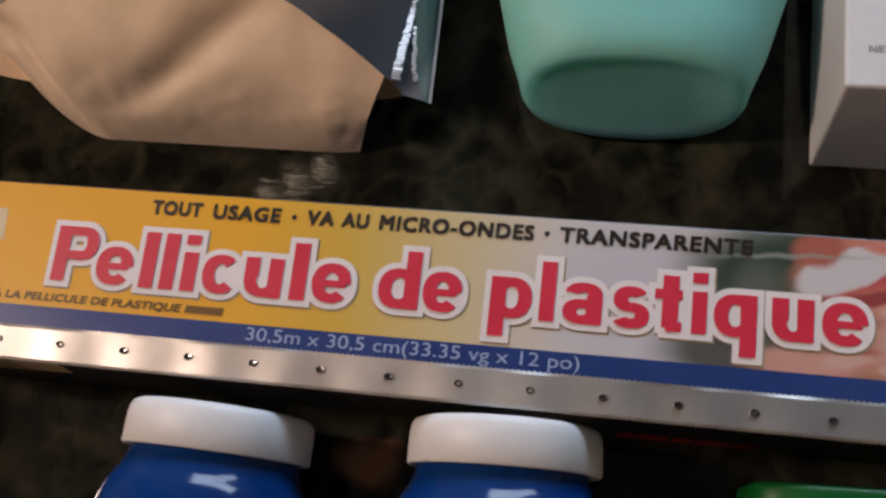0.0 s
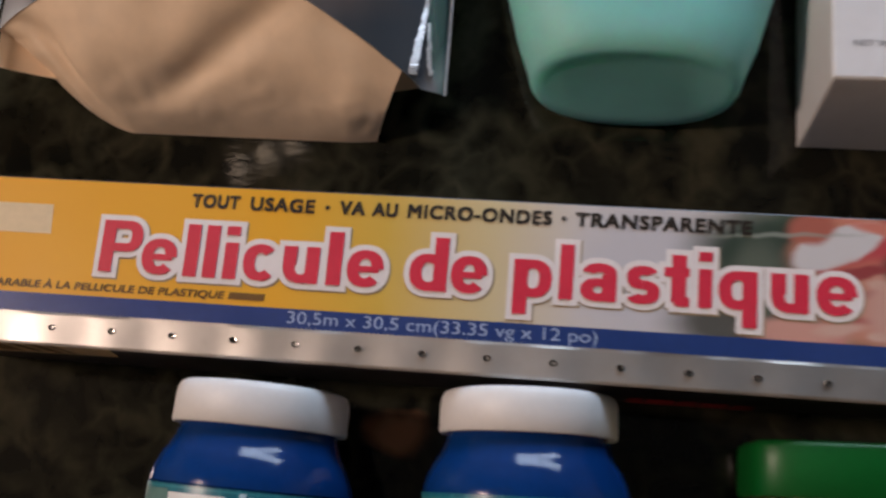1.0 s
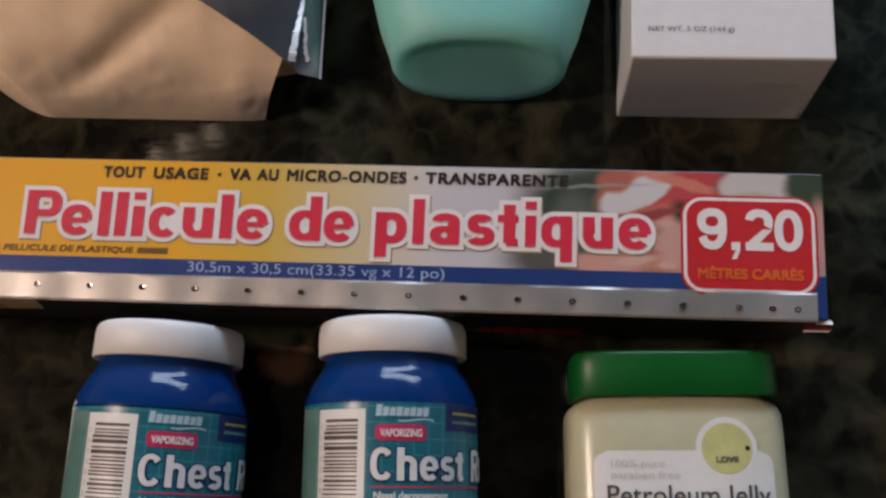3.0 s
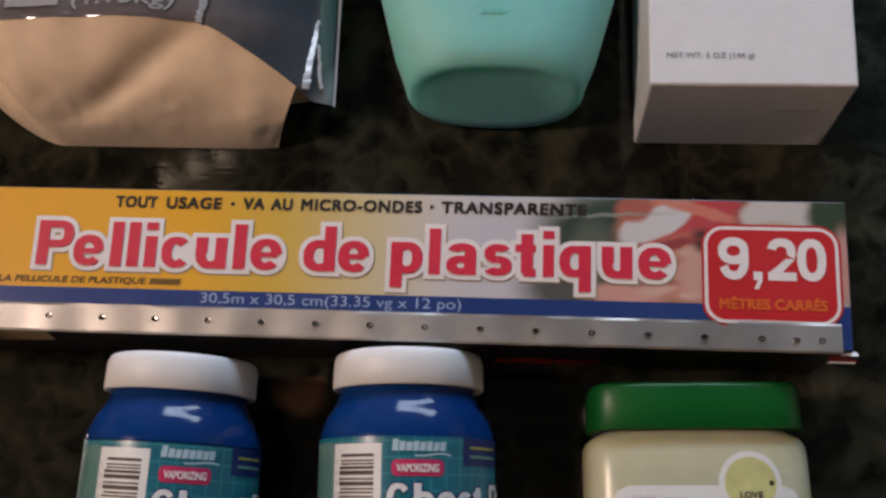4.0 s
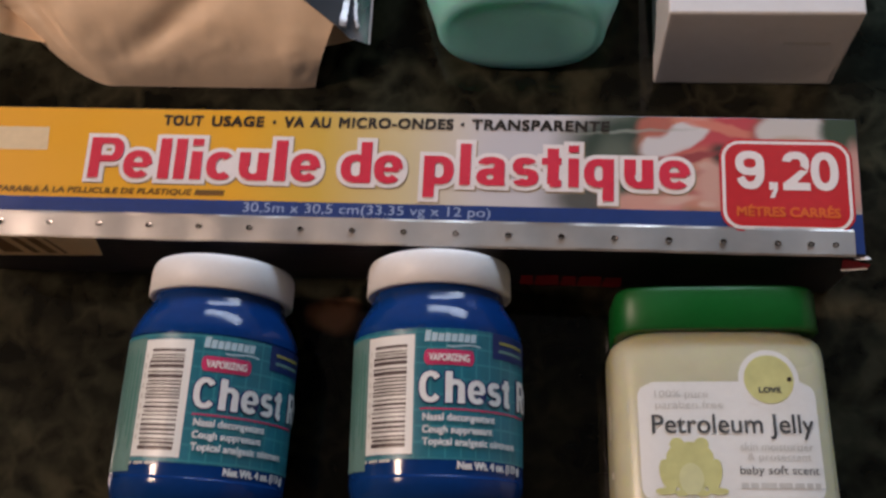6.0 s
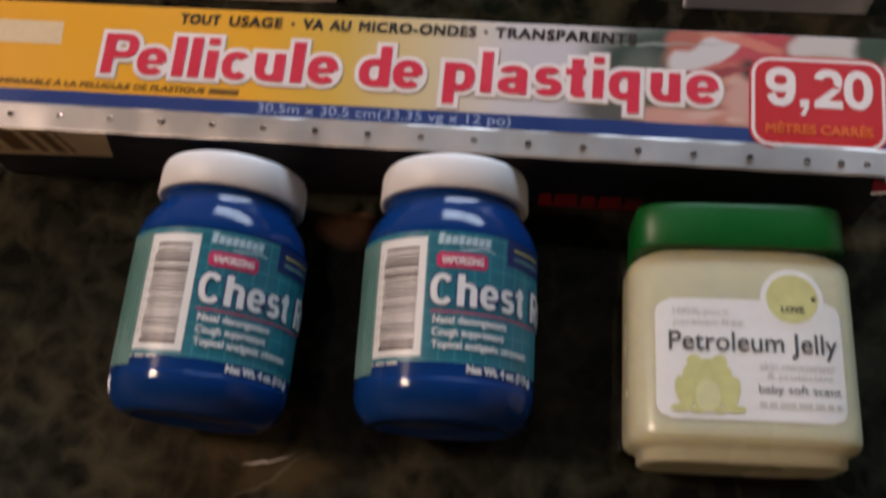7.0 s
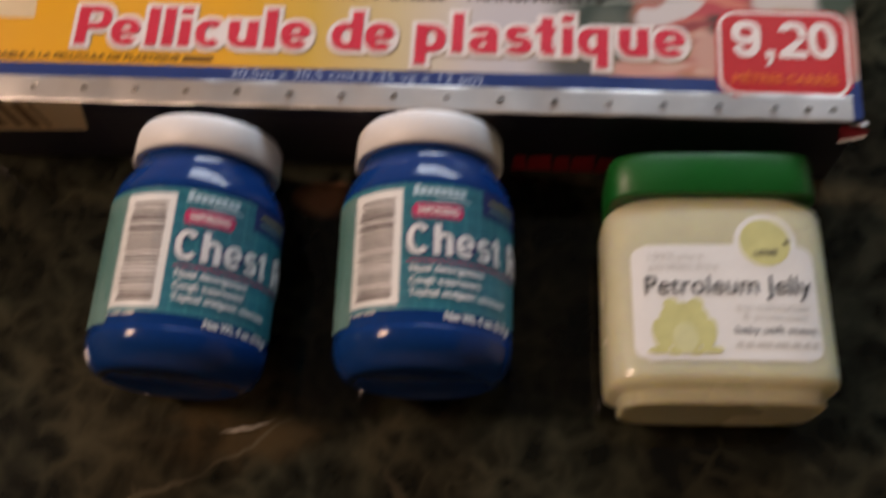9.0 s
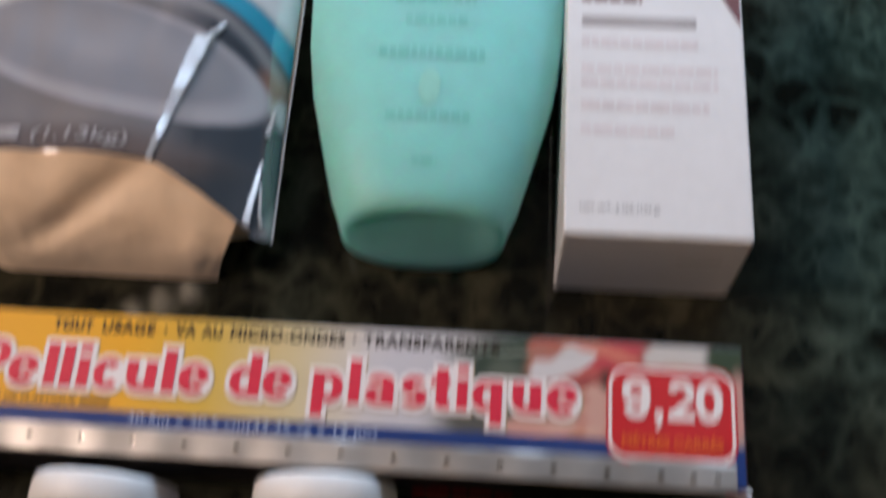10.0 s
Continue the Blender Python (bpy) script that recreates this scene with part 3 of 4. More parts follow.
    p.ellipse(0.1010, 0.0140, 0.006, 0.0016, (0.62, 0.40, 0.33), 0.5, 10)
    p.ellipse(0.0790, 0.0280, 0.007, 0.010, (0.10, 0.12, 0.09), 0.6)
    p.ellipse(0.085, 0.0400, 0.018, 0.0006, (0.30, 0.33, 0.28), 0.8, 4, 0.7)
    p.done()
    k = h + 0.0002
    part("printed_face", flat(((x0 + 0.0006, 0.010), (x1 - 0.0006, 0.010), (x1 - 0.0006, y1 - 0.0006), (x0 + 0.0006, y1 - 0.0006)), k), face, b, "yellow to grey print with sliced radish picture")
    part("blue_band", flat(((x0 + 0.0006, y0 + 0.0006), (x1 - 0.0006, y0 + 0.0006), (x1 - 0.0006, 0.010), (x0 + 0.0006, 0.010)), k + 0.00005), BLUE_INK, b, "dark blue printed band")
    part("pale_panel", flat(((-0.158, 0.0285), (-0.1318, 0.0285), (-0.1325, 0.0378), (-0.158, 0.0378)), k + 0.0001), CREAM_INK, b, "faded cream printed panel")

    for i, (text, ua, ub, ya, yb) in enumerate(TITLE):
        xa, xb, dz = title_x(ua), title_x(ub), 0.000002 * (i % 3)
        top = 0.0325 if text == "t" else TOP
        for name, m, g, z, o in (("letter_shade", GREY_INK, 0.0018, 0.0001, 0.0004), ("letter_rim", HALO_INK, 0.0017, 0.0003, 0.0), ("letter", RED_INK, 0.0, 0.0006, 0.0)):
            part(name, lifted(heavy(text, xa + o, xb + o - 0.0004, BASE - o, XH - o, top - o, DESC - o, 0.0041, 0.0026, g, 0.0), k + z + dz), m, b)
    for text, ua, ub, ya, yb in (("TOUT", 220, 297, 0.0392, 0.0435), ("USAGE", 313, 412, 0.0391, 0.0435), ("\u2022", 428, 435, 0.0405, 0.0419), ("VA", 450, 488, 0.0393, 0.0436), ("AU", 499, 538, 0.0393, 0.0436),
                                 ("MICRO-ONDES", 553, 771, 0.0393, 0.0437), ("\u2022", 785, 792, 0.0409, 0.0423), ("TRANSPARENTE", 806, 1063, 0.0394, 0.0438)):
        f2 = lambda u: float(np.interp(u, (222, 523, 1062), (-0.0885, -0.0280, 0.0773)))
        part("lettering", lifted(lettering(text, f2(ua), f2(ub), ya, yb, 0.05, 0.03, 0.0, 1.12), k + 0.0002), BLACK_INK, b)
    part("lettering", lifted(lettering("COMPARABLE \u00c0 LA PELLICULE DE PLASTIQUE", -0.158, -0.0745, 0.0112, 0.0145, 0.03, 0.12), k + 0.0002), BROWN_INK, b)
    part("brand_bar", flat(((-0.0735, 0.0117), (-0.0625, 0.0117), (-0.0622, 0.0138), (-0.0731, 0.0138)), k + 0.0002), BROWN_INK, b)
    part("lettering", lifted(lettering("30,5m x 30,5 cm(33.35 vg x 12 po)", -0.0548, 0.0352, 0.0045, 0.0093, 0.0), k + 0.0002), PALE_BLUE_INK, b)
    for name, r, m, dz in (("badge_edge", 0.0, BADGE_RED, 0.0003), ("badge_rim", 0.0008, HALO_INK, 0.0004), ("badge", 0.0020, BADGE_RED, 0.0005)):
        part(name, flat(rounded(0.1160 + r, 0.1622 - r, 0.0028 + r, 0.0377 - r, 0.0075 - r), k + dz), m, b)
    for ch, xa, xb in (("9", 0.1215, 0.1316), (",", 0.1330, 0.1360), ("2", 0.1378, 0.1472), ("0", 0.1476, 0.1572)):
        part("letter", lifted(heavy(ch, xa, xb, 0.0183, 0.029, 0.0330, 0.0152, 0.0033, 0.0029), k + 0.0007), HALO_INK, b)
    part("lettering", lifted(lettering("M\u00c9TRES CARR\u00c9S", 0.1215, 0.1570, 0.0082, 0.0128, 0.035), k + 0.0007), ORANGE_INK, b)

    # the saw-toothed steel strip with its row of pressed dimples
    teeth = 230
    bm = bmesh.new()
    xs = np.linspace(x0 + 0.002, 0.1612, teeth * 2 + 1)
    edge = []
    for i, x in enumerate(xs):
        o = 0.00045 if i % 2 else 0.0
        wave = 0.00022 * math.sin(x * 90) + 0.00016 * math.sin(x * 290 + 1)
        edge.append([bm.verts.new((x, yy, zz)) for yy, zz in ((-0.0056 - o * 0.6, k + 0.0002 + wave), (-0.0050, k + 0.0005 + wave), (0.0034, k + 0.0005 + 0.6 * wave), (0.0040 + o, k + 0.0004))])
    for a, c in zip(edge, edge[1:]):
        for i in range(3):
            bm.faces.new((a[i], c[i], c[i + 1], a[i + 1]))
    part("cutter_strip", bm, STEEL, b, "silver saw-toothed steel cutter strip")
    for x in [-0.07 + 0.01864 * i for i in range(-5, 12)] + [0.1462, 0.1545]:
        bm = rings([[(x + r * math.cos(a), -0.0003 - 0.0040 * (x + 0.168) * (x + 0.168) / 0.11 * 0.35 + 0.8 * r * math.sin(a), k + z) for a in np.arange(12) * math.tau / 12]
                    for r, z in ((0.00125, 0.0006), (0.0011, 0.0011), (0.0006, 0.0010), (0.0004, 0.0005))], (False, True))
        part("dimple", bm, RIVET, b)
    # long front side: faint stripes, a cream bar code panel and red words
    f = y0 - 0.0002
    def side(points, d=0.0):
        bm = bmesh.new()
        bm.faces.new([bm.verts.new((x, f - d, z)) for x, z in points])
        return bm
    part("barcode_panel", side(((-0.166, 0.0205), (-0.1145, 0.0245), (-0.109, 0.0465), (-0.166, 0.0465))), CREAM_INK, b, "cream bar code panel")
    for i, (xa, w) in enumerate(((-0.164, 0.006), (-0.154, 0.008), (-0.1425, 0.003), (-0.1365, 0.004), (-0.130, 0.0015))):
        part("barcode_bar", side(((xa + 0.001, 0.026), (xa + w + 0.001, 0.0265), (xa + w, 0.0445), (xa, 0.0445)), 0.0001), BROWN_BAR, b)
    faint = mat("faint_stripe_ink", (0.085, 0.078, 0.085), 0.4, vary=0.2)
    for i in range(7):
        z = 0.012 + 0.0042 * i
        part("stripe", side(((-0.108, z), (0.04 + 0.004 * (i % 3), z), (0.04, z + 0.0012), (-0.107, z + 0.0012)), 0.0001), faint, b)
    for i, (xa, w) in enumerate(((0.046, 0.0055), (0.0518, 0.0095), (0.0618, 0.0062), (0.0684, 0.0092), (0.0780, 0.0075))):
        part("word_bar", side(((xa, 0.0006), (xa + w, 0.0006), (xa + w - 0.0006, 0.0135 + 0.0012 * (i % 2)), (xa + 0.0008, 0.0132))), mat("red_side_ink", (0.45, 0.022, 0.04), 0.4) if i == 0 else bpy.data.materials["red_side_ink"], b)
    # a loose card flap at the end
    bm = sheet(lambda u, v: (x1 - 0.004 + 0.0054 * u, y0 - 0.0012 + 0.0035 * v * (1 - 0.6 * u), h - 0.0012 + 0.001 * u - 0.0015 * v), 4, 3)
    part("end_flap", bm, SOAP_CARD, b, "small white torn cardboard flap", True)
    # the torn red glue flap that hangs out below it
    def glue_flap(u, v):
        return (x1 - 0.0075 + 0.0095 * u + 0.002 * v * (1 - u), y0 - 0.0006 - 0.0014 * u - 0.0010 * v * (1 - 0.6 * u), h - 0.0020 - 0.0095 * v * (1 - 0.7 * u) - 0.001 * u)
    part("glue_flap", sheet(glue_flap, 6, 4), mat("dark_red_card", (0.26, 0.016, 0.03), 0.5, vary=0.2), b, "torn dark red card flap", True)
    part("torn_edge", sheet(lambda u, v: tuple(a + d for a, d in zip(glue_flap(u, 1.0), (0, -0.0004 * v, -0.0001 - 0.0005 * v))), 8, 1), SOAP_CARD, b, "white torn card edge")
    part("end_card", box_bm(x1 + 0.0001, x1 + 0.0006, y0 + 0.003, y1 - 0.003, 0.002, h - 0.003), RED_INK, b)


film_box()


# ---- the blue jars ----
def wrap(me_or_bm, R, roll, lift, up=0.0):
    def put(c):
        a = c[0] / R + radians(roll)
        h = R + lift + c[2]
        return (h * math.sin(a), c[1] + up, R + h * math.cos(a))
    if isinstance(me_or_bm, bpy.types.Mesh):
        return moved(me_or_bm, put)
    for v in me_or_bm.verts:
        v.co = put(v.co.copy())
    return me_or_bm


def strip(s0, s1, d0, d1, n=8):
    return sheet(lambda u, v: (s0 + (s1 - s0) * u, -d1 + (d1 - d0) * v, 0), n, 2)


def jar_label_material(R):
    m = mat("teal_grid_label", (0.012, 0.15, 0.21), 0.38, vary=0.15, grain=250)
    n, l = m.node_tree.nodes, m.node_tree.links
    b = n["Principled BSDF"]
    base = b.inputs["Base Color"].links[0].from_socket
    tc, sep = n.new("ShaderNodeTexCoord"), n.new("ShaderNodeSeparateXYZ")
    l.new(tc.outputs["Object"], sep.inputs[0])
    dz = n.new("ShaderNodeMath")
    dz.operation = "SUBTRACT"
    l.new(sep.outputs[2], dz.inputs[0])
    dz.inputs[1].default_value = R
    at = n.new("ShaderNodeMath")
    at.operation = "ARCTAN2"
    l.new(sep.outputs[0], at.inputs[0])
    l.new(dz.outputs[0], at.inputs[1])
    line = None
    for src, step in ((at.outputs[0], 0.0052 / R), (sep.outputs[1], 0.0052)):
        q = n.new("ShaderNodeMath")
        q.operation = "PINGPONG"
        l.new(src, q.inputs[0])
        q.inputs[1].default_value = step / 2
        r = n.new("ShaderNodeMapRange")
        r.inputs["From Min"].default_value, r.inputs["From Max"].default_value = 0.0, step * 0.08
        r.inputs["To Min"].default_value, r.inputs["To Max"].default_value = 0.45, 0.0
        l.new(q.outputs[0], r.inputs["Value"])
        if line is None:
            line = r.outputs[0]
        else:
            mx = n.new("ShaderNodeMath")
            mx.operation = "MAXIMUM"
            l.new(line, mx.inputs[0])
            l.new(r.outputs[0], mx.inputs[1])
            line = mx.outputs[0]
    mix = n.new("ShaderNodeMix")
    mix.data_type = "RGBA"
    l.new(line, mix.inputs[0])
    l.new(base, mix.inputs[6])
    mix.inputs[7].default_value = (0.10, 0.42, 0.44, 1)
    l.new(mix.outputs[2], b.inputs["Base Color"])
    return m


JAR_R = 0.0302
TEAL_LABEL = jar_label_material(JAR_R)


def smooth_profile(prof, n=5):
    """More rings through a profile, by Catmull-Rom."""
    out = []
    p = [prof[0]] + list(prof) + [prof[-1]]
    for a, b, c, d in zip(p, p[1:], p[2:], p[3:]):
        for i in range(n):
            t = i / n
            out.append(tuple(0.5 * (2 * b[k] + (c[k] - a[k]) * t + (2 * a[k] - 5 * b[k] + 4 * c[k] - d[k]) * t * t + (3 * b[k] - a[k] - 3 * c[k] + d[k]) * t ** 3) for k in (0, 1)))
    return out + [prof[-1]]


def chest_rub_jar(place, roll, label, up=0.0):
    R, seg = JAR_R, 64
    jar = thing("ointment_jar", place, label, "jar", "blue jars before the carton")

    def ring(r, d, ridge=0.0):
        return [((r + (ridge if i % 2 else 0)) * math.sin(i * math.tau / seg), -d, R + (r + (ridge if i % 2 else 0)) * math.cos(i * math.tau / seg)) for i in range(seg)]

    body = [(0.0230, 0.010), (0.0238, 0.0140), (0.0245, 0.0160), (0.0256, 0.0185), (0.0275, 0.0215), (0.0290, 0.0248), (0.0299, 0.0275), (R, 0.030), (R, 0.034), (R, 0.0745), (R, 0.0785),
            (0.0300, 0.0815), (0.0291, 0.0848), (0.0274, 0.0878), (0.0254, 0.0897), (0.0235, 0.0903), (0.0222, 0.0893), (0.0205, 0.0882)]
    part("body", rings([ring(r, d) for r, d in smooth_profile(body)]), BLUE_PLASTIC, jar, "glossy deep blue plastic body", True)
    cap = [(0.0220, 0.0004), (0.0240, 0.0), (0.0252, 0.0006), (0.0259, 0.0020), (0.0262, 0.004), (0.0263, 0.0121), (0.0258, 0.0126), (0.0245, 0.0124)]
    part("cap", rings([ring(r, d) for r, d in cap]), CAP_WHITE, jar, "smooth white screw cap", True)

    lab = part("label", wrap(strip(-0.052, 0.052, 0.0290, 0.0722, 60), R, roll, 0.00012, up), TEAL_LABEL, jar, "teal grid paper label", True)
    part("side_panel", wrap(strip(-0.034, -0.0185, 0.0305, 0.0755), R, roll, 0.00025, up), GREEN_LABEL, lab, "pale green text panel", True)
    for i in range(6):
        part("text_bar", wrap(strip(-0.032 + 0.0022 * i, -0.0312 + 0.0022 * i, 0.034 + 0.002 * (i % 2), 0.060 + 0.004 * ((i * 7) % 3), 2), R, roll, 0.00035, up), bpy.data.materials["grey_teal_ink"] if "grey_teal_ink" in bpy.data.materials else mat("grey_teal_ink", (0.06, 0.2, 0.17), 0.4), lab)
    part("barcode_panel", wrap(strip(-0.0183, 0.0003, 0.0312, 0.0706), R, roll, 0.0003, up), PAPER, lab, "white bar code panel", True)
    rnd = random.Random(5)
    d = 0.0345
    while d < 0.0675:
        w = rnd.choice((0.0005, 0.0006, 0.0009, 0.0013))
        part("barcode_bar", wrap(strip(-0.0155 + (0.0 if rnd.random() < 0.7 else 0.0007), -0.0022, d, d + w, 4), R, roll, 0.0004, up), BAR_INK, lab)
        d += w + rnd.choice((0.0005, 0.0007, 0.0010))
    for i in range(9):
        part("digit_bar", wrap(strip(-0.0174, -0.0165, 0.036 + 0.0034 * i, 0.0378 + 0.0034 * i, 2), R, roll, 0.0004, up), PALE_TEXT, lab)
    def printed(shape, R, roll, lift, up):
        """Wraps print that is set a little higher and tighter than the bar code."""
        for v in shape.vertices if isinstance(shape, bpy.types.Mesh) else shape.verts:
            v.co.y = 0.946 * v.co.y + 0.0014
        return wrap(shape, R, roll, lift, up)

    # brand mark as a plain pale sweep
    for k in range(8):
        hgt = 0.0040 if k == 0 else 0.0029 + 0.0002 * (k % 2)
        part("brand_mark", printed(sheet(lambda u, v: (0.0036 + 0.0022 * k + 0.0019 * u + 0.0004 * v, -0.0370 + hgt * v, 0), 2, 1), R, roll, 0.0003, up), BRAND_PALE, lab)
    part("brand_mark", printed(sheet(lambda u, v: (0.011 + 0.012 * u, -0.0388 + 0.0018 * math.sin(3.1 * u) * (u - 0.3) + 0.0006 * v, 0), 10, 1), R, roll, 0.0003, up), BRAND_PALE, lab)
    def pill_at(u, v):
        end = 0.0012 * (1 - math.sqrt(max(0.0, 1 - (2 * v - 1) ** 2)))
        return (0.0035 + end + (0.017 - 2 * end) * u, -0.0453 + 0.0055 * v, 0)
    part("pill", printed(sheet(pill_at, 8, 8), R, roll, 0.0003, up), PINK_PILL, lab, "crimson printed bar")

    def words(text, s0, s1, d0, d1, m, bold=0.02, lift=0.0006):
        part("lettering", printed(lettering(text, s0, s1, -d1, -d0, bold), R, roll, lift, up), m, lab)
    words("VAPORIZING", 0.0052, 0.0188, 0.0413, 0.0440, HALO_INK, 0.03)
    for ch, s0, s1 in (("C", 0.0022, 0.0097), ("h", 0.0107, 0.0172), ("e", 0.0181, 0.0247), ("s", 0.0254, 0.0313), ("t", 0.0317, 0.0358), ("R", 0.0408, 0.0480), ("u", 0.0490, 0.0552), ("b", 0.0562, 0.0622)):
        for name, m, g, lift in (("letter_rim", NAVY_LABEL, 0.0005, 0.0003), ("letter", WHITE_INK, 0.0, 0.0006)):
            part(name, printed(heavy(ch, s0, s1, -0.0586, -0.0503, -0.0488 if ch == "t" else -0.0476, -0.061, 0.0024, 0.0019, g), R, roll, lift, up), m, lab)
    part("rule", printed(strip(0.0025, 0.048, 0.0604, 0.0610, 20), R, roll, 0.0003, up), PINK_PILL, lab)
    words("Nasal decongestant", 0.0035, 0.0285, 0.0622, 0.0656, WHITE_INK, 0.03)
    words("Cough suppressant", 0.0035, 0.0275, 0.0664, 0.0698, WHITE_INK, 0.03)
    words("Topical analgesic ointment", 0.0035, 0.0385, 0.0706, 0.0740, WHITE_INK, 0.03)
    part("corner_panel", printed(strip(0.0278, 0.050, 0.0322, 0.0415), R, roll, 0.0003, up), NAVY_LABEL, lab, "navy corner panel", True)
    for k, m in ((0.0350, YELLOW_TEXT), (0.0380, GREEN_LABEL)):
        part("text_bar", printed(strip(0.0305, 0.046, k, k + 0.0010), R, roll, 0.0004, up), m, lab)
    words("Net Wt. 4 oz. (113 g)", 0.0150, 0.0430, 0.0782, 0.0818, WHITE_INK, 0.05, 0.0003)
    for s0, s1 in ((-0.033, -0.029), (-0.0205, -0.0175), (-0.0165, -0.0125), (-0.0118, -0.0075)):
        part("text_bar", printed(strip(s0, s1, 0.0778, 0.0787, 3), R, roll, 0.0002, up), PALE_TEXT, lab)
    return jar


chest_rub_jar(pose(-0.0638, -0.0122, TABLE, 0, 0, -1.0), 3.0, "deep blue chest rub jar lying on its side, white cap", -0.0014)
chest_rub_jar(pose(0.0165, -0.0082, TABLE, 0, 0, 1.8), -11.0, "deep blue chest rub jar lying turned slightly away", -0.0008)


# ---- the petroleum jelly jar ----
def jelly_jar():
    jar = thing("petroleum_jelly_jar", pose(0.1150, -0.0155, TABLE, 0, 0, 2.2), "cream petroleum jelly jar with green cap, lying flat", "jar")
    seg = 72

    def ring(a, b, d, zc, power=4.2):
        pts = []
        for i in range(seg):
            t = i * math.tau / seg
            c, s = math.cos(t), math.sin(t)
            pts.append((a * math.copysign(abs(c) ** (2 / power), c), -d, zc + b * math.copysign(abs(s) ** (2 / power), s)))
        return pts

    def half(d):
        return 0.0208 + (d - 0.020) * 0.036

    prof = [(0.030, 0.0180, 0.0145), (0.0318, 0.0190, 0.0165), (0.0342, 0.0198, 0.0175), (0.0362, 0.0203, 0.0192), (0.0371, 0.0206, 0.0215)]
    prof += [(0.0373 + (d - 0.025) * 0.006, half(d), d) for d in np.linspace(0.025, 0.0755, 12)]
    e = half(0.079)
    prof += [(0.0375, e, 0.0785), (0.0371, e - 0.0006, 0.0803), (0.0356, e - 0.0022, 0.0816), (0.0341, e - 0.0034, 0.0823), (0.0331, e - 0.0038, 0.0832), (0.0330, e - 0.0040, 0.0860), (0.0316, e - 0.0055, 0.0870), (0.029, e - 0.008, 0.0865)]
    body = part("body", rings([ring(a, b, d, half(min(d, 0.079))) for a, b, d in prof]), JELLY, jar, "cream translucent plastic body", True)
    cap = [(0.0310, 0.0180, 0.0004), (0.0336, 0.0205, 0.0), (0.0346, 0.0213, 0.0006), (0.0350, 0.0217, 0.0018), (0.0352, 0.0218, 0.0050), (0.0354, 0.0219, 0.0150), (0.0350, 0.0215, 0.0156), (0.033, 0.0200, 0.0154)]
    part("cap", rings([ring(a, b, d, 0.0219, 5.5) for a, b, d in cap]), GREEN_CAP, jar, "green plastic screw cap", True)

    # the label lies on the sloping upper face, and bends down a little at its sides
    def on(c, lift=0.0):
        x, d = c[0], -c[1] - 0.0037
        b = half(d)
        a = 0.0373 + (d - 0.025) * 0.006
        s = max(0.0, 1 - abs(x / a) ** 4.2) ** (1 / 4.2)
        return (x, -d, b + b * s + lift + c[2])

    def laid(bm, lift):
        if isinstance(bm, bpy.types.Mesh):
            return moved(bm, lambda c: on(c, lift))
        for v in bm.verts:
            v.co = on(v.co.copy(), lift)
        return bm

    def panel(x0, x1, d0, d1, r, n=24):
        def f(u, v):
            d = d0 + (d1 - d0) * v
            inset = 0.0
            for e in (d - d0, d1 - d):
                if e < r:
                    inset = r - math.sqrt(max(0, r * r - (r - e) ** 2))
            return (x0 + inset + (x1 - x0 - 2 * inset) * u, -d, 0)
        return sheet(f, n, n)

    def disc(cx, d, r, squash=1.0, n=28):
        return sheet(lambda u, v: (cx + r * v * math.cos(u * math.tau), -d + squash * r * v * math.sin(u * math.tau), 0), n, 4)

    lab = part("label", laid(panel(-0.0292, 0.0305, 0.0375, 0.0777, 0.005), 0.00025), PAPER, jar, "white rounded paper label", True)
    part("disc_rim", laid(disc(0.0150, 0.0368, 0.0103), 0.00035), PAPER, lab, "", True)
    part("disc", laid(disc(0.0150, 0.0368, 0.0084), 0.0005), LIME_INK, lab, "lime green printed disc", True)
    part("dot", laid(disc(0.0218, 0.0368, 0.0008), 0.0007), BLACK_INK, lab)
    part("lettering", laid(lettering("LOVE", 0.0112, 0.0186, -0.0415, -0.0395, 0.04), 0.0007), DARK_TEXT, lab)
    part("lettering", laid(lettering("Petroleum Jelly", -0.0250, 0.0285, -0.0572, -0.0488, 0.006), 0.0006), DARK_TEXT, lab)
    for text, x0, x1, d, hgt, m in (("100% pure", -0.0235, -0.0058, 0.0437, 0.0032, PALE_TEXT), ("paraben free", -0.0235, -0.0010, 0.0474, 0.0032, PALE_TEXT), ("skin moisturizer", 0.0035, 0.0275, 0.0610, 0.0028, PALE_TEXT),
                                   ("& protectant", 0.0055, 0.0265, 0.0649, 0.0032, PALE_TEXT), ("baby soft scent", 0.0028, 0.0287, 0.0695, 0.0036, DARK_TEXT)):
        part("lettering", laid(lettering(text, x0, x1, -d, -d + hgt, 0.0), 0.0005), m, lab)
    x, rnd = 0.0028, random.Random(7058)
    while x < 0.0287:
        w = min(rnd.uniform(0.002, 0.005), 0.0287 - x)
        part("text_bar", laid(sheet(lambda u, v: (x + w * u, -0.0714 - 0.0018 * v, 0), 2, 1), 0.0005), PALE_TEXT, lab)
        x += w + 0.0008
    # the printed lime shape, kept plain
    def blob(cx, d, rx, ry, lift, m, turn=0.0, label=""):
        c, si = math.cos(radians(turn)), math.sin(radians(turn))

        def f(u, v):
            a, b2 = rx * v * math.cos(u * math.tau), ry * v * math.sin(u * math.tau)
            return (cx + a * c - b2 * si, -d + a * si + b2 * c, 0)
        part("printed_shape", laid(sheet(f, 24, 4), lift), m, lab, label, True)

    blob(-0.0132, 0.0632, 0.0078, 0.0052, 0.00040, LIME_INK, 0, "plain lime green printed shape")
    blob(-0.0132, 0.0685, 0.0062, 0.0066, 0.00044, LIME_INK)
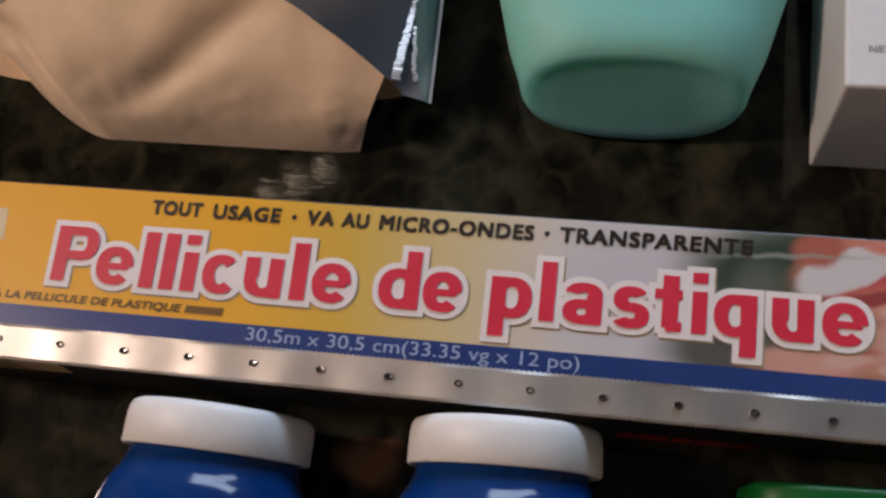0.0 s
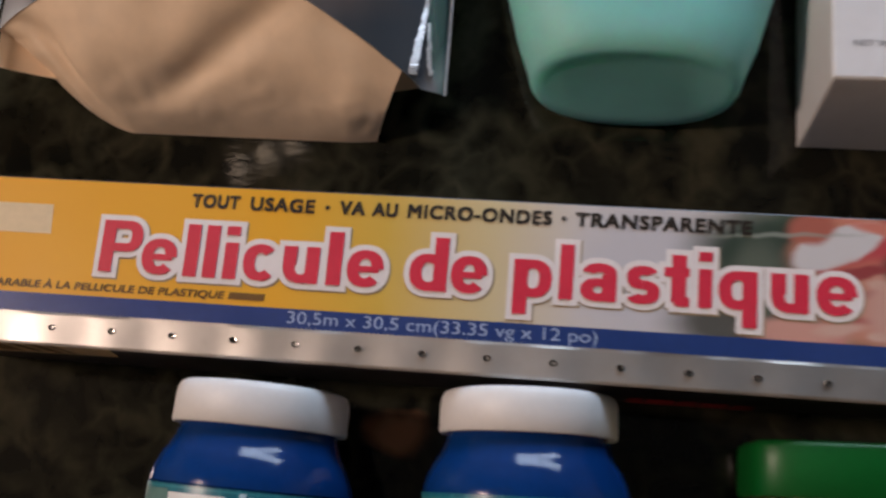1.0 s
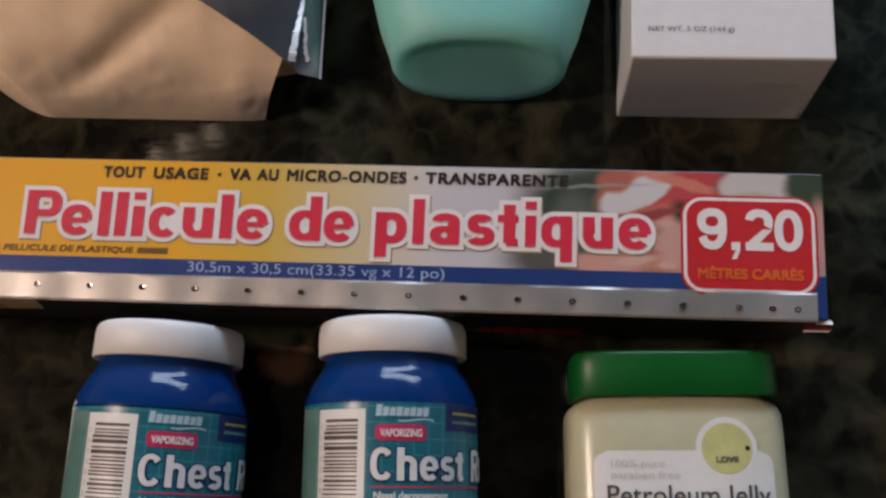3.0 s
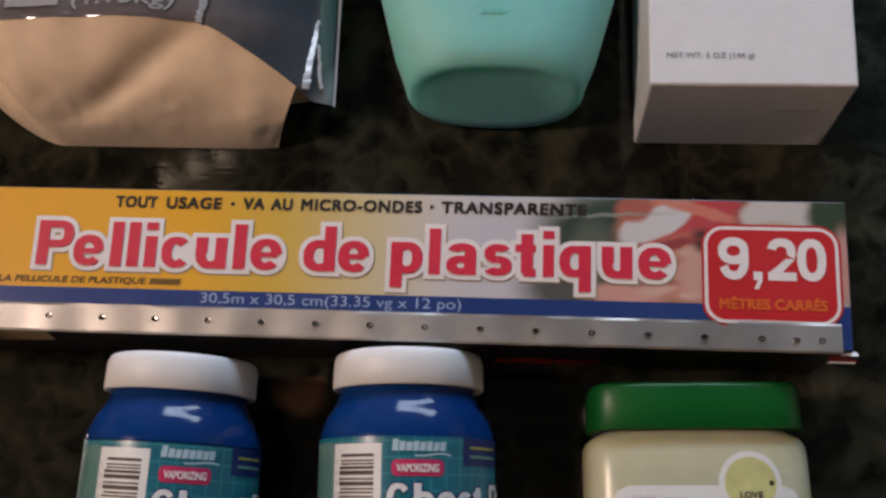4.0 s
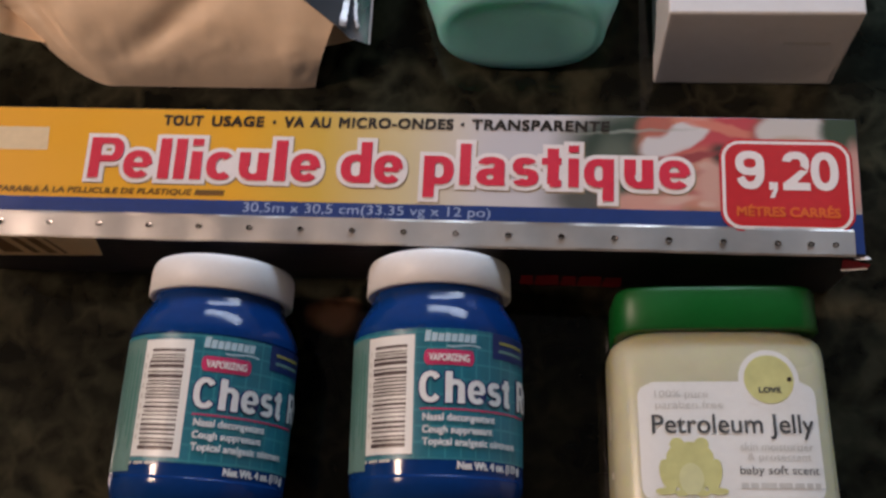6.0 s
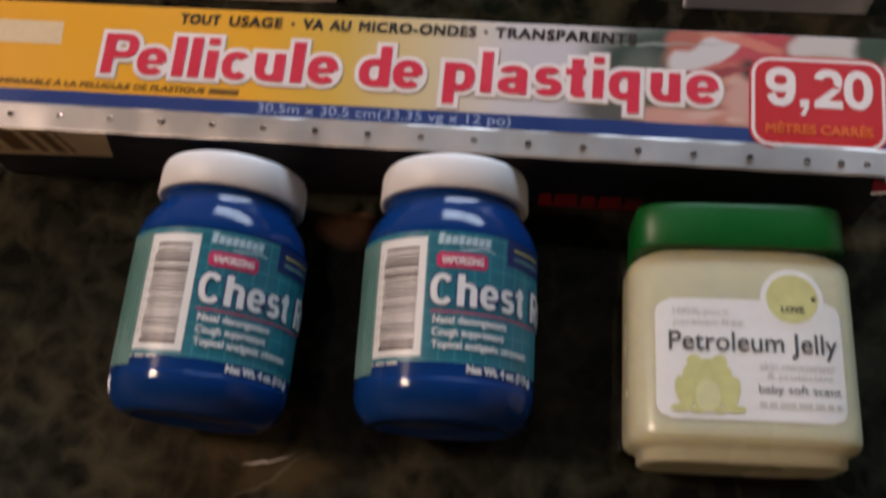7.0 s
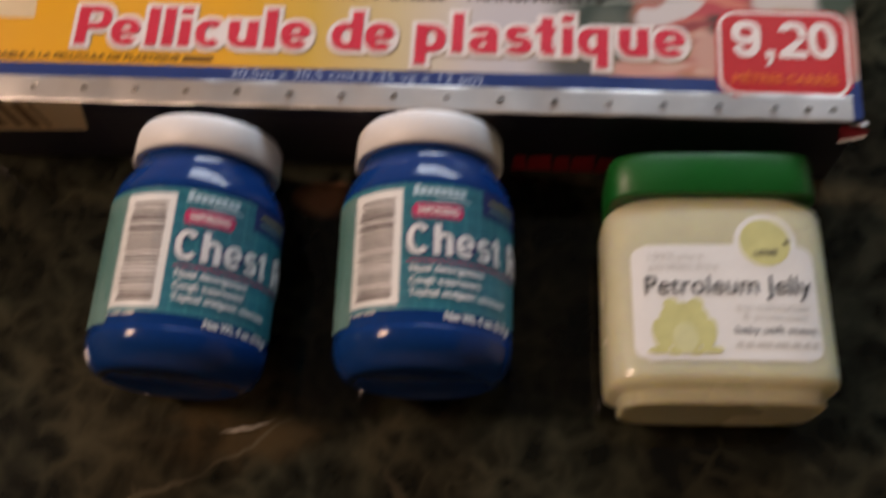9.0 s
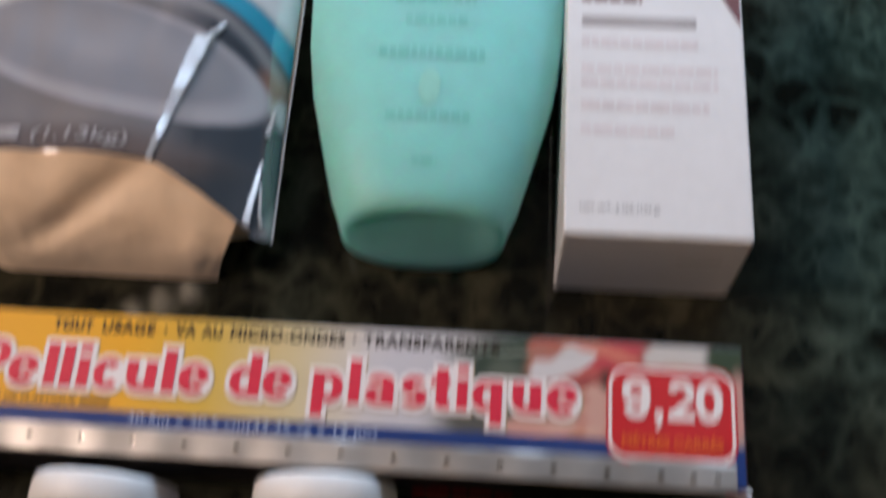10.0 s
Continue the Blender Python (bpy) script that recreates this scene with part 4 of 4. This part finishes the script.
    for sgn in (-1, 1):
        blob(-0.0132 + sgn * 0.0040, 0.0588, 0.0024, 0.0022, 0.00048, LIME_INK)
        blob(-0.0132 + sgn * 0.0074, 0.0690, 0.0026, 0.0054, 0.00052, LIME_INK, sgn * -14)
        blob(-0.0132 + sgn * 0.0084, 0.0742, 0.0034, 0.0012, 0.00056, LIME_INK)
        blob(-0.0132 + sgn * 0.0034, 0.0748, 0.0022, 0.0011, 0.00060, LIME_INK)
    blob(-0.0132, 0.0702, 0.0040, 0.0052, 0.00064, PALE_LIME)


jelly_jar()


# ---- the white carton ----
def soap_carton():
    box = thing("soap_carton", pose(0.1354, 0.0882, TABLE, 0, 0, 0.3), "white cardboard soap carton with faint text", "carton")
    w, h, length = 0.0361, 0.0490, 0.175

    def lean(z):   # the folded end bulges towards its foot
        return -0.0045 * (1 - z / h) ** 1.3

    bm = box_bm(-w, w, 0, length, 0, h, 0.0009)
    for v in bm.verts:
        if v.co.y < 0.01:
            v.co.y += lean(max(0.0, v.co.z)) + 0.0006 * math.cos(v.co.x / w * 1.5)
    part("carton", bm, SOAP_CARD, box)
    part("end_flap", sheet(lambda u, v: (-w + 0.0025 + (2 * w - 0.005) * u, lean(0.002 + (h - 0.006) * v) - 0.0003 + 0.0006 * math.cos(1.5 * (2 * u - 1)), 0.002 + (h - 0.006) * v), 12, 8), SOAP_CARD, box, "folded white card end flap")
    part("text_bar", sheet(lambda u, v: (0.010 + 0.018 * u, lean(h * 0.62) - 0.0006 + 0.0002 * v, h * 0.60 + 0.0012 * v), 2, 1), PALE_TEXT, box)
    k = h + 0.0002
    part("lettering", lifted(lettering("NET WT. 5 OZ (144 g)", -0.0300, 0.0005, 0.0098, 0.0124, 0.01), k), mat("carton_grey_ink", (0.28, 0.28, 0.29), 0.45), box)
    part("rule", flat(((-0.030, 0.0945), (0.017, 0.0945), (0.017, 0.0985), (-0.030, 0.0985)), k), mat("grey_rule_ink", (0.32, 0.29, 0.29), 0.4), box, "grey printed rule")
    rnd = random.Random(3)
    for y0, hgt, x1, m in ((0.1065, 0.0075, -0.006, MAROON_INK), (0.0845, 0.0048, 0.018, ROSE_TEXT), (0.0720, 0.0042, 0.024, ROSE_TEXT), (0.0655, 0.0042, 0.024, ROSE_TEXT), (0.0550, 0.0045, 0.020, ROSE_TEXT), (0.0440, 0.0042, 0.006, ROSE_TEXT)):
        x = -0.030
        while x < x1:
            wd = rnd.uniform(0.003, 0.008)
            part("text_bar", flat(((x, y0), (min(x + wd, x1 + 0.001), y0), (min(x + wd, x1 + 0.001), y0 + hgt * 0.7), (x, y0 + hgt * 0.7)), k), m, box)
            x += wd + 0.0007
    part("corner_band", flat(((w - 0.001, 0.096), (w - 0.001, 0.150), (w - 0.028, 0.150)), k), MAROON_INK, box, "maroon printed corner")


soap_carton()


# ---- the aqua bottle ----
def aqua_bottle():
    bottle = thing("shampoo_bottle", pose(0.0438, 0.0905, TABLE), "aqua plastic bottle tapering to an oval base, lying flat", "bottle")
    seg = 72

    def ring(a, b, y, zc, lean=0.0):
        e = 2 / 2.35
        ts = [(math.cos(t), math.sin(t)) for t in np.arange(seg) * math.tau / seg]
        return [(a * math.copysign(abs(c) ** e, c), y + lean * math.copysign(abs(q) ** e, q), zc + b * math.copysign(abs(q) ** e, q)) for c, q in ts]

    prof = [(0.0260, 0.0130, 0.0032), (0.0290, 0.0160, 0.0029), (0.0312, 0.0184, 0.0028), (0.0328, 0.0202, 0.0034), (0.0341, 0.0214, 0.0052), (0.0350, 0.0220, 0.0085), (0.0388, 0.0226, 0.0180), (0.0452, 0.0235, 0.0420),
            (0.0512, 0.0240, 0.0650), (0.0552, 0.0242, 0.0900), (0.0568, 0.0242, 0.1150), (0.0565, 0.0240, 0.1400), (0.0530, 0.0232, 0.1600), (0.0430, 0.0210, 0.1740), (0.0280, 0.0180, 0.1820), (0.0200, 0.0170, 0.1850)]
    part("body", rings([ring(a, b, y, max(b, 0.0215), 0.0050 if y < 0.01 else 0.002 if y < 0.03 else 0.0) for a, b, y in prof]), AQUA, bottle, "satin aqua plastic body", True)
    cap = [(0.0150, 0.0150, 0.1852), (0.0170, 0.0170, 0.1853), (0.0170, 0.0170, 0.215), (0.0155, 0.0155, 0.217)]
    part("cap", rings([ring(a, b, y, 0.0215) for a, b, y in cap]), AQUA, bottle, "", True)

    def top(x, y, lift=0.0003):
        a = np.interp(y, [p[2] for p in prof[3:]], [p[0] for p in prof[3:]])
        b = np.interp(y, [p[2] for p in prof[3:]], [p[1] for p in prof[3:]])
        return (x, y, max(b, 0.0215) + b * max(0.0, 1 - abs(x / a) ** 2.35) ** (1 / 2.35) + lift)

    rnd = random.Random(8)
    for y, hgt, x0, x1, m in ((0.0265, 0.0016, -0.005, 0.005, AQUA_TEXT), (0.0455, 0.0030, -0.017, 0.017, AQUA_TEXT), (0.0740, 0.0042, -0.022, 0.022, AQUA_TEXT), (0.0900, 0.0036, -0.012, 0.014, AQUA_TEXT), (0.1010, 0.005, -0.017, 0.017, AQUA_TEXT)):
        x = x0
        while x < x1:
            w = min(rnd.uniform(0.002, 0.005), x1 - x)
            part("text_bar", sheet(lambda u, v: top(x + w * u, y + hgt * v), 3, 1), m, bottle)
            x += w + 0.001
    part("printed_drop", sheet(lambda u, v: top(0.0045 * v * math.cos(u * math.tau), 0.0600 + 0.0085 * v * math.sin(u * math.tau)), 24, 3), AQUA_PALE, bottle, "pale printed drop")


aqua_bottle()


# ---- the pouch ----
def pouch():
    pk = thing("stand_up_pouch", pose(-0.100, 0.0, TABLE), "tan and silver plastic food pouch lying on its back", "pouch")
    W = 0.0815

    film = mat("silver_print_film", (1, 1, 1), 0.11, vary=0.0, bump=0.05, bump_scale=45)
    p = Paint(film, 0.0008, 60)
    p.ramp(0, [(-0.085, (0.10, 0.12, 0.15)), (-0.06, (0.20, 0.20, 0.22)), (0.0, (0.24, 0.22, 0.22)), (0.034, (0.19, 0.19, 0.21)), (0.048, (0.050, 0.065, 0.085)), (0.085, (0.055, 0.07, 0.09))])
    white, teal = (0.66, 0.68, 0.70), (0.008, 0.29, 0.46)
    p.ellipse(0.02, 0.127, 0.5, 0.5, white, 0.01, hole=0.165)
    p.ellipse(0.02, 0.127, 0.0825, 0.0825, teal, 0.02, hole=0.885)
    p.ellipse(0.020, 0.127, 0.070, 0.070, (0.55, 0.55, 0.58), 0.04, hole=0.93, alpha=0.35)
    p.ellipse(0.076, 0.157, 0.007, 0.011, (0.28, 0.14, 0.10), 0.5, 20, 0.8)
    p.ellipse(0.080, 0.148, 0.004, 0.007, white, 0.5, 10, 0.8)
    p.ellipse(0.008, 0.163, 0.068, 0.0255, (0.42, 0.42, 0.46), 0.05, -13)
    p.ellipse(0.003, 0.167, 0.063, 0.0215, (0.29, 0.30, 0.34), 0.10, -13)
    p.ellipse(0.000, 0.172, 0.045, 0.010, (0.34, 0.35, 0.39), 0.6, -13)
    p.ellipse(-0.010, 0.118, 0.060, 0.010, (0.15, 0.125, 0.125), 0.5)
    p.done()
    gloss = film.node_tree.nodes["Principled BSDF"]
    gloss.inputs["Coat Weight"].default_value, gloss.inputs["Coat IOR"].default_value, gloss.inputs["Coat Roughness"].default_value = 1.0, 2.1, 0.05

    # height of the upper skin above the table, across the width (s from -1 to 1) and along y
    def skin(s, y):
        across = max(0.0, 1 - abs(s) ** 2.6)
        along = 0.62 + 0.38 * min(1.0, max(0.0, (y - 0.088) / 0.030))
        fold = 0.004 * noise.noise((s * 1.6, y * 14, 2.0)) + 0.0016 * noise.noise((s * 5 + y * 20, y * 30 - s * 3, 5.0))
        z = 0.018 + (0.024 * along) * across ** 0.8 + fold * (0.35 + across) * 0.6
        # low ridges under the two creases
        for xa, ya, xb, yb in ((0.036, 0.126, 0.046, 0.174), (0.0738, 0.098, 0.0768, 0.145)):
            long = math.hypot(xb - xa, yb - ya)
            t = min(1.0, max(0.0, ((s * W - xa) * (xb - xa) + (y - ya) * (yb - ya)) / long ** 2))
            gap = math.hypot(s * W - xa - t * (xb - xa), y - ya - t * (yb - ya))
            z += 0.0009 * math.exp(-(gap / 0.005) ** 2)
        return z

    # lower border of the printed skin
    def border(s):
        a = s if s > 0 else -0.6 * s
        rise = -0.08 * math.log(math.exp(-(0.905 - a) / 0.04) + math.exp(-12.5))
        return 0.0905 + 0.0255 * min(1.0, max(0.0, rise)) ** 0.85

    def front(u, v):
        s = -1 + 2 * u
        y = border(s) + (0.285 - border(s)) * v
        return (s * W * (1.0 - 0.02 * math.sin(v * 3)), y, skin(s, y))

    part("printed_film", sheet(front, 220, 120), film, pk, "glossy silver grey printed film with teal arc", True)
    def back(u, v):
        s = -1 + 2 * u
        y = 0.096 + 0.188 * v
        return (s * W * 0.995, y, 0.001 + 0.0155 * abs(s) ** 4)
    part("back_film", sheet(back, 24, 12), TAN_FILM, pk, "", True)

    # bottom gusset: from the printed skin's border down to the table
    def gusset(u, v):
        s = -0.98 + 1.81 * u
        x1, y1 = s * W, border(s)
        z1 = skin(s, y1) - 0.0004
        e = max(0.0, (abs(s) - 0.62) / 0.24)
        x0 = x1 * (1 - 0.185 * (s / 0.89) ** 2 if s > 0 else 0.93)
        y0 = 0.0785 + (0.0010 * e ** 1.5 if s > 0 else 0.019 * max(0.0, (abs(s) - 0.42) / 0.44) ** 1.5)
        z0 = 0.0008
        k = v
        x = x0 + (x1 - x0) * k
        y = y0 + (y1 - y0) * k - 0.006 * math.sin(math.pi * k) * (1 - e * 0.8)
        z = z0 + (z1 - z0) * k + 0.0035 * math.sin(math.pi * k)
        crease = -0.0034 * math.exp(-((s - 0.36 + 0.85 * (1 - k)) / 0.12) ** 2) * min(1.0, max(0.0, (k - 0.22) / 0.3)) * (1.0 - 0.6 * max(0.0, k - 0.85) / 0.15)
        crease += -0.0042 * math.exp(-((s + 0.55 + 0.40 * (k - 0.2)) / 0.06) ** 2) * math.sin(math.pi * k)
        crease += (0.0016 * noise.noise((s * 3 + k, k * 2.6 - s * 2, 7.0)) + 0.0006 * abs(noise.noise((s * 9 - 2 * k, k * 5 + s * 3, 3.0)))) * math.sin(math.pi * min(1, k + 0.05))
        return (x, y - crease * 0.6, z + crease)
    part("gusset", sheet(gusset, 90, 30), TAN_FILM, pk, "creased matt tan bottom gusset", True)

    # clear sealed rim along the side
    seal = mat("clear_seal_film", (0.34, 0.37, 0.40), 0.15, vary=0.05)
    for sgn in (1, -1):
        part("seal_edge", sheet(lambda u, v: (sgn * (W * 0.997 + 0.0009 * u), 0.0900 + 0.19 * v, skin(sgn * 0.99, 0.09 + 0.19 * v) + 0.0004), 2, 30), seal, pk, "pale sealed film edge")
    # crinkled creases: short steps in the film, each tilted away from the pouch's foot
    # pale colour and tilt stand in for the window's highlight along the creases
    highlight_film = mat("crease_highlight_film", (0.50, 0.53, 0.57), 0.18, vary=0.1, grain=300, coat=1.0)
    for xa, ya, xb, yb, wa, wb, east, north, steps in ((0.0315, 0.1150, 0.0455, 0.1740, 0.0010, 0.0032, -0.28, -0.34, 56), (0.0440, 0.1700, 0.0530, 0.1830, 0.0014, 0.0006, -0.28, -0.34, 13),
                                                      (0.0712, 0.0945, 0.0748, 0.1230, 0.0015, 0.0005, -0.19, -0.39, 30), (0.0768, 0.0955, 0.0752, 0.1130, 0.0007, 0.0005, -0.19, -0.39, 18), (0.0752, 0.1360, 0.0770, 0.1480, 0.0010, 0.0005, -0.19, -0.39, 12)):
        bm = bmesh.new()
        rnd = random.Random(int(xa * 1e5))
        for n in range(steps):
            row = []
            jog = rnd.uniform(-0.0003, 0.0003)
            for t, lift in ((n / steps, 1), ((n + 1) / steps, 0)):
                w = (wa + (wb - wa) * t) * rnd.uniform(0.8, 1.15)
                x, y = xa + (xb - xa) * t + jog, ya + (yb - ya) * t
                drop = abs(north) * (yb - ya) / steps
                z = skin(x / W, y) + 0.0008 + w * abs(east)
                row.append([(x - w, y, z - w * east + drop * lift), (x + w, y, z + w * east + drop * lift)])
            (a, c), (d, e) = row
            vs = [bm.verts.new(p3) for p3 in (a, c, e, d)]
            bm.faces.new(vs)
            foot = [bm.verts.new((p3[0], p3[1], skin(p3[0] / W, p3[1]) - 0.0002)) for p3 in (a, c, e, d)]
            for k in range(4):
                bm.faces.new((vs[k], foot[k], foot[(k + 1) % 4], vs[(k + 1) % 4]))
        part("crease", bm, highlight_film, pk, "crinkled crease in the film, its highlight painted pale")

    def on_film(me):
        return moved(me, lambda c: (c.x, c.y, skin(c.x / W, c.y) + 0.0006 + c.z))
    part("lettering", on_film(lettering("(1.13kg)", -0.0180, 0.0220, 0.1190, 0.1265, 0.01, 0.1)), mat("pouch_grey_ink", (0.34, 0.33, 0.34), 0.4), pk)
    part("text_bar", sheet(lambda u, v: (-0.045 + 0.022 * u, 0.1205 + 0.006 * v, skin((-0.045 + 0.022 * u) / W, 0.1205 + 0.006 * v) + 0.0006), 6, 2), bpy.data.materials["pouch_grey_ink"], pk)


pouch()
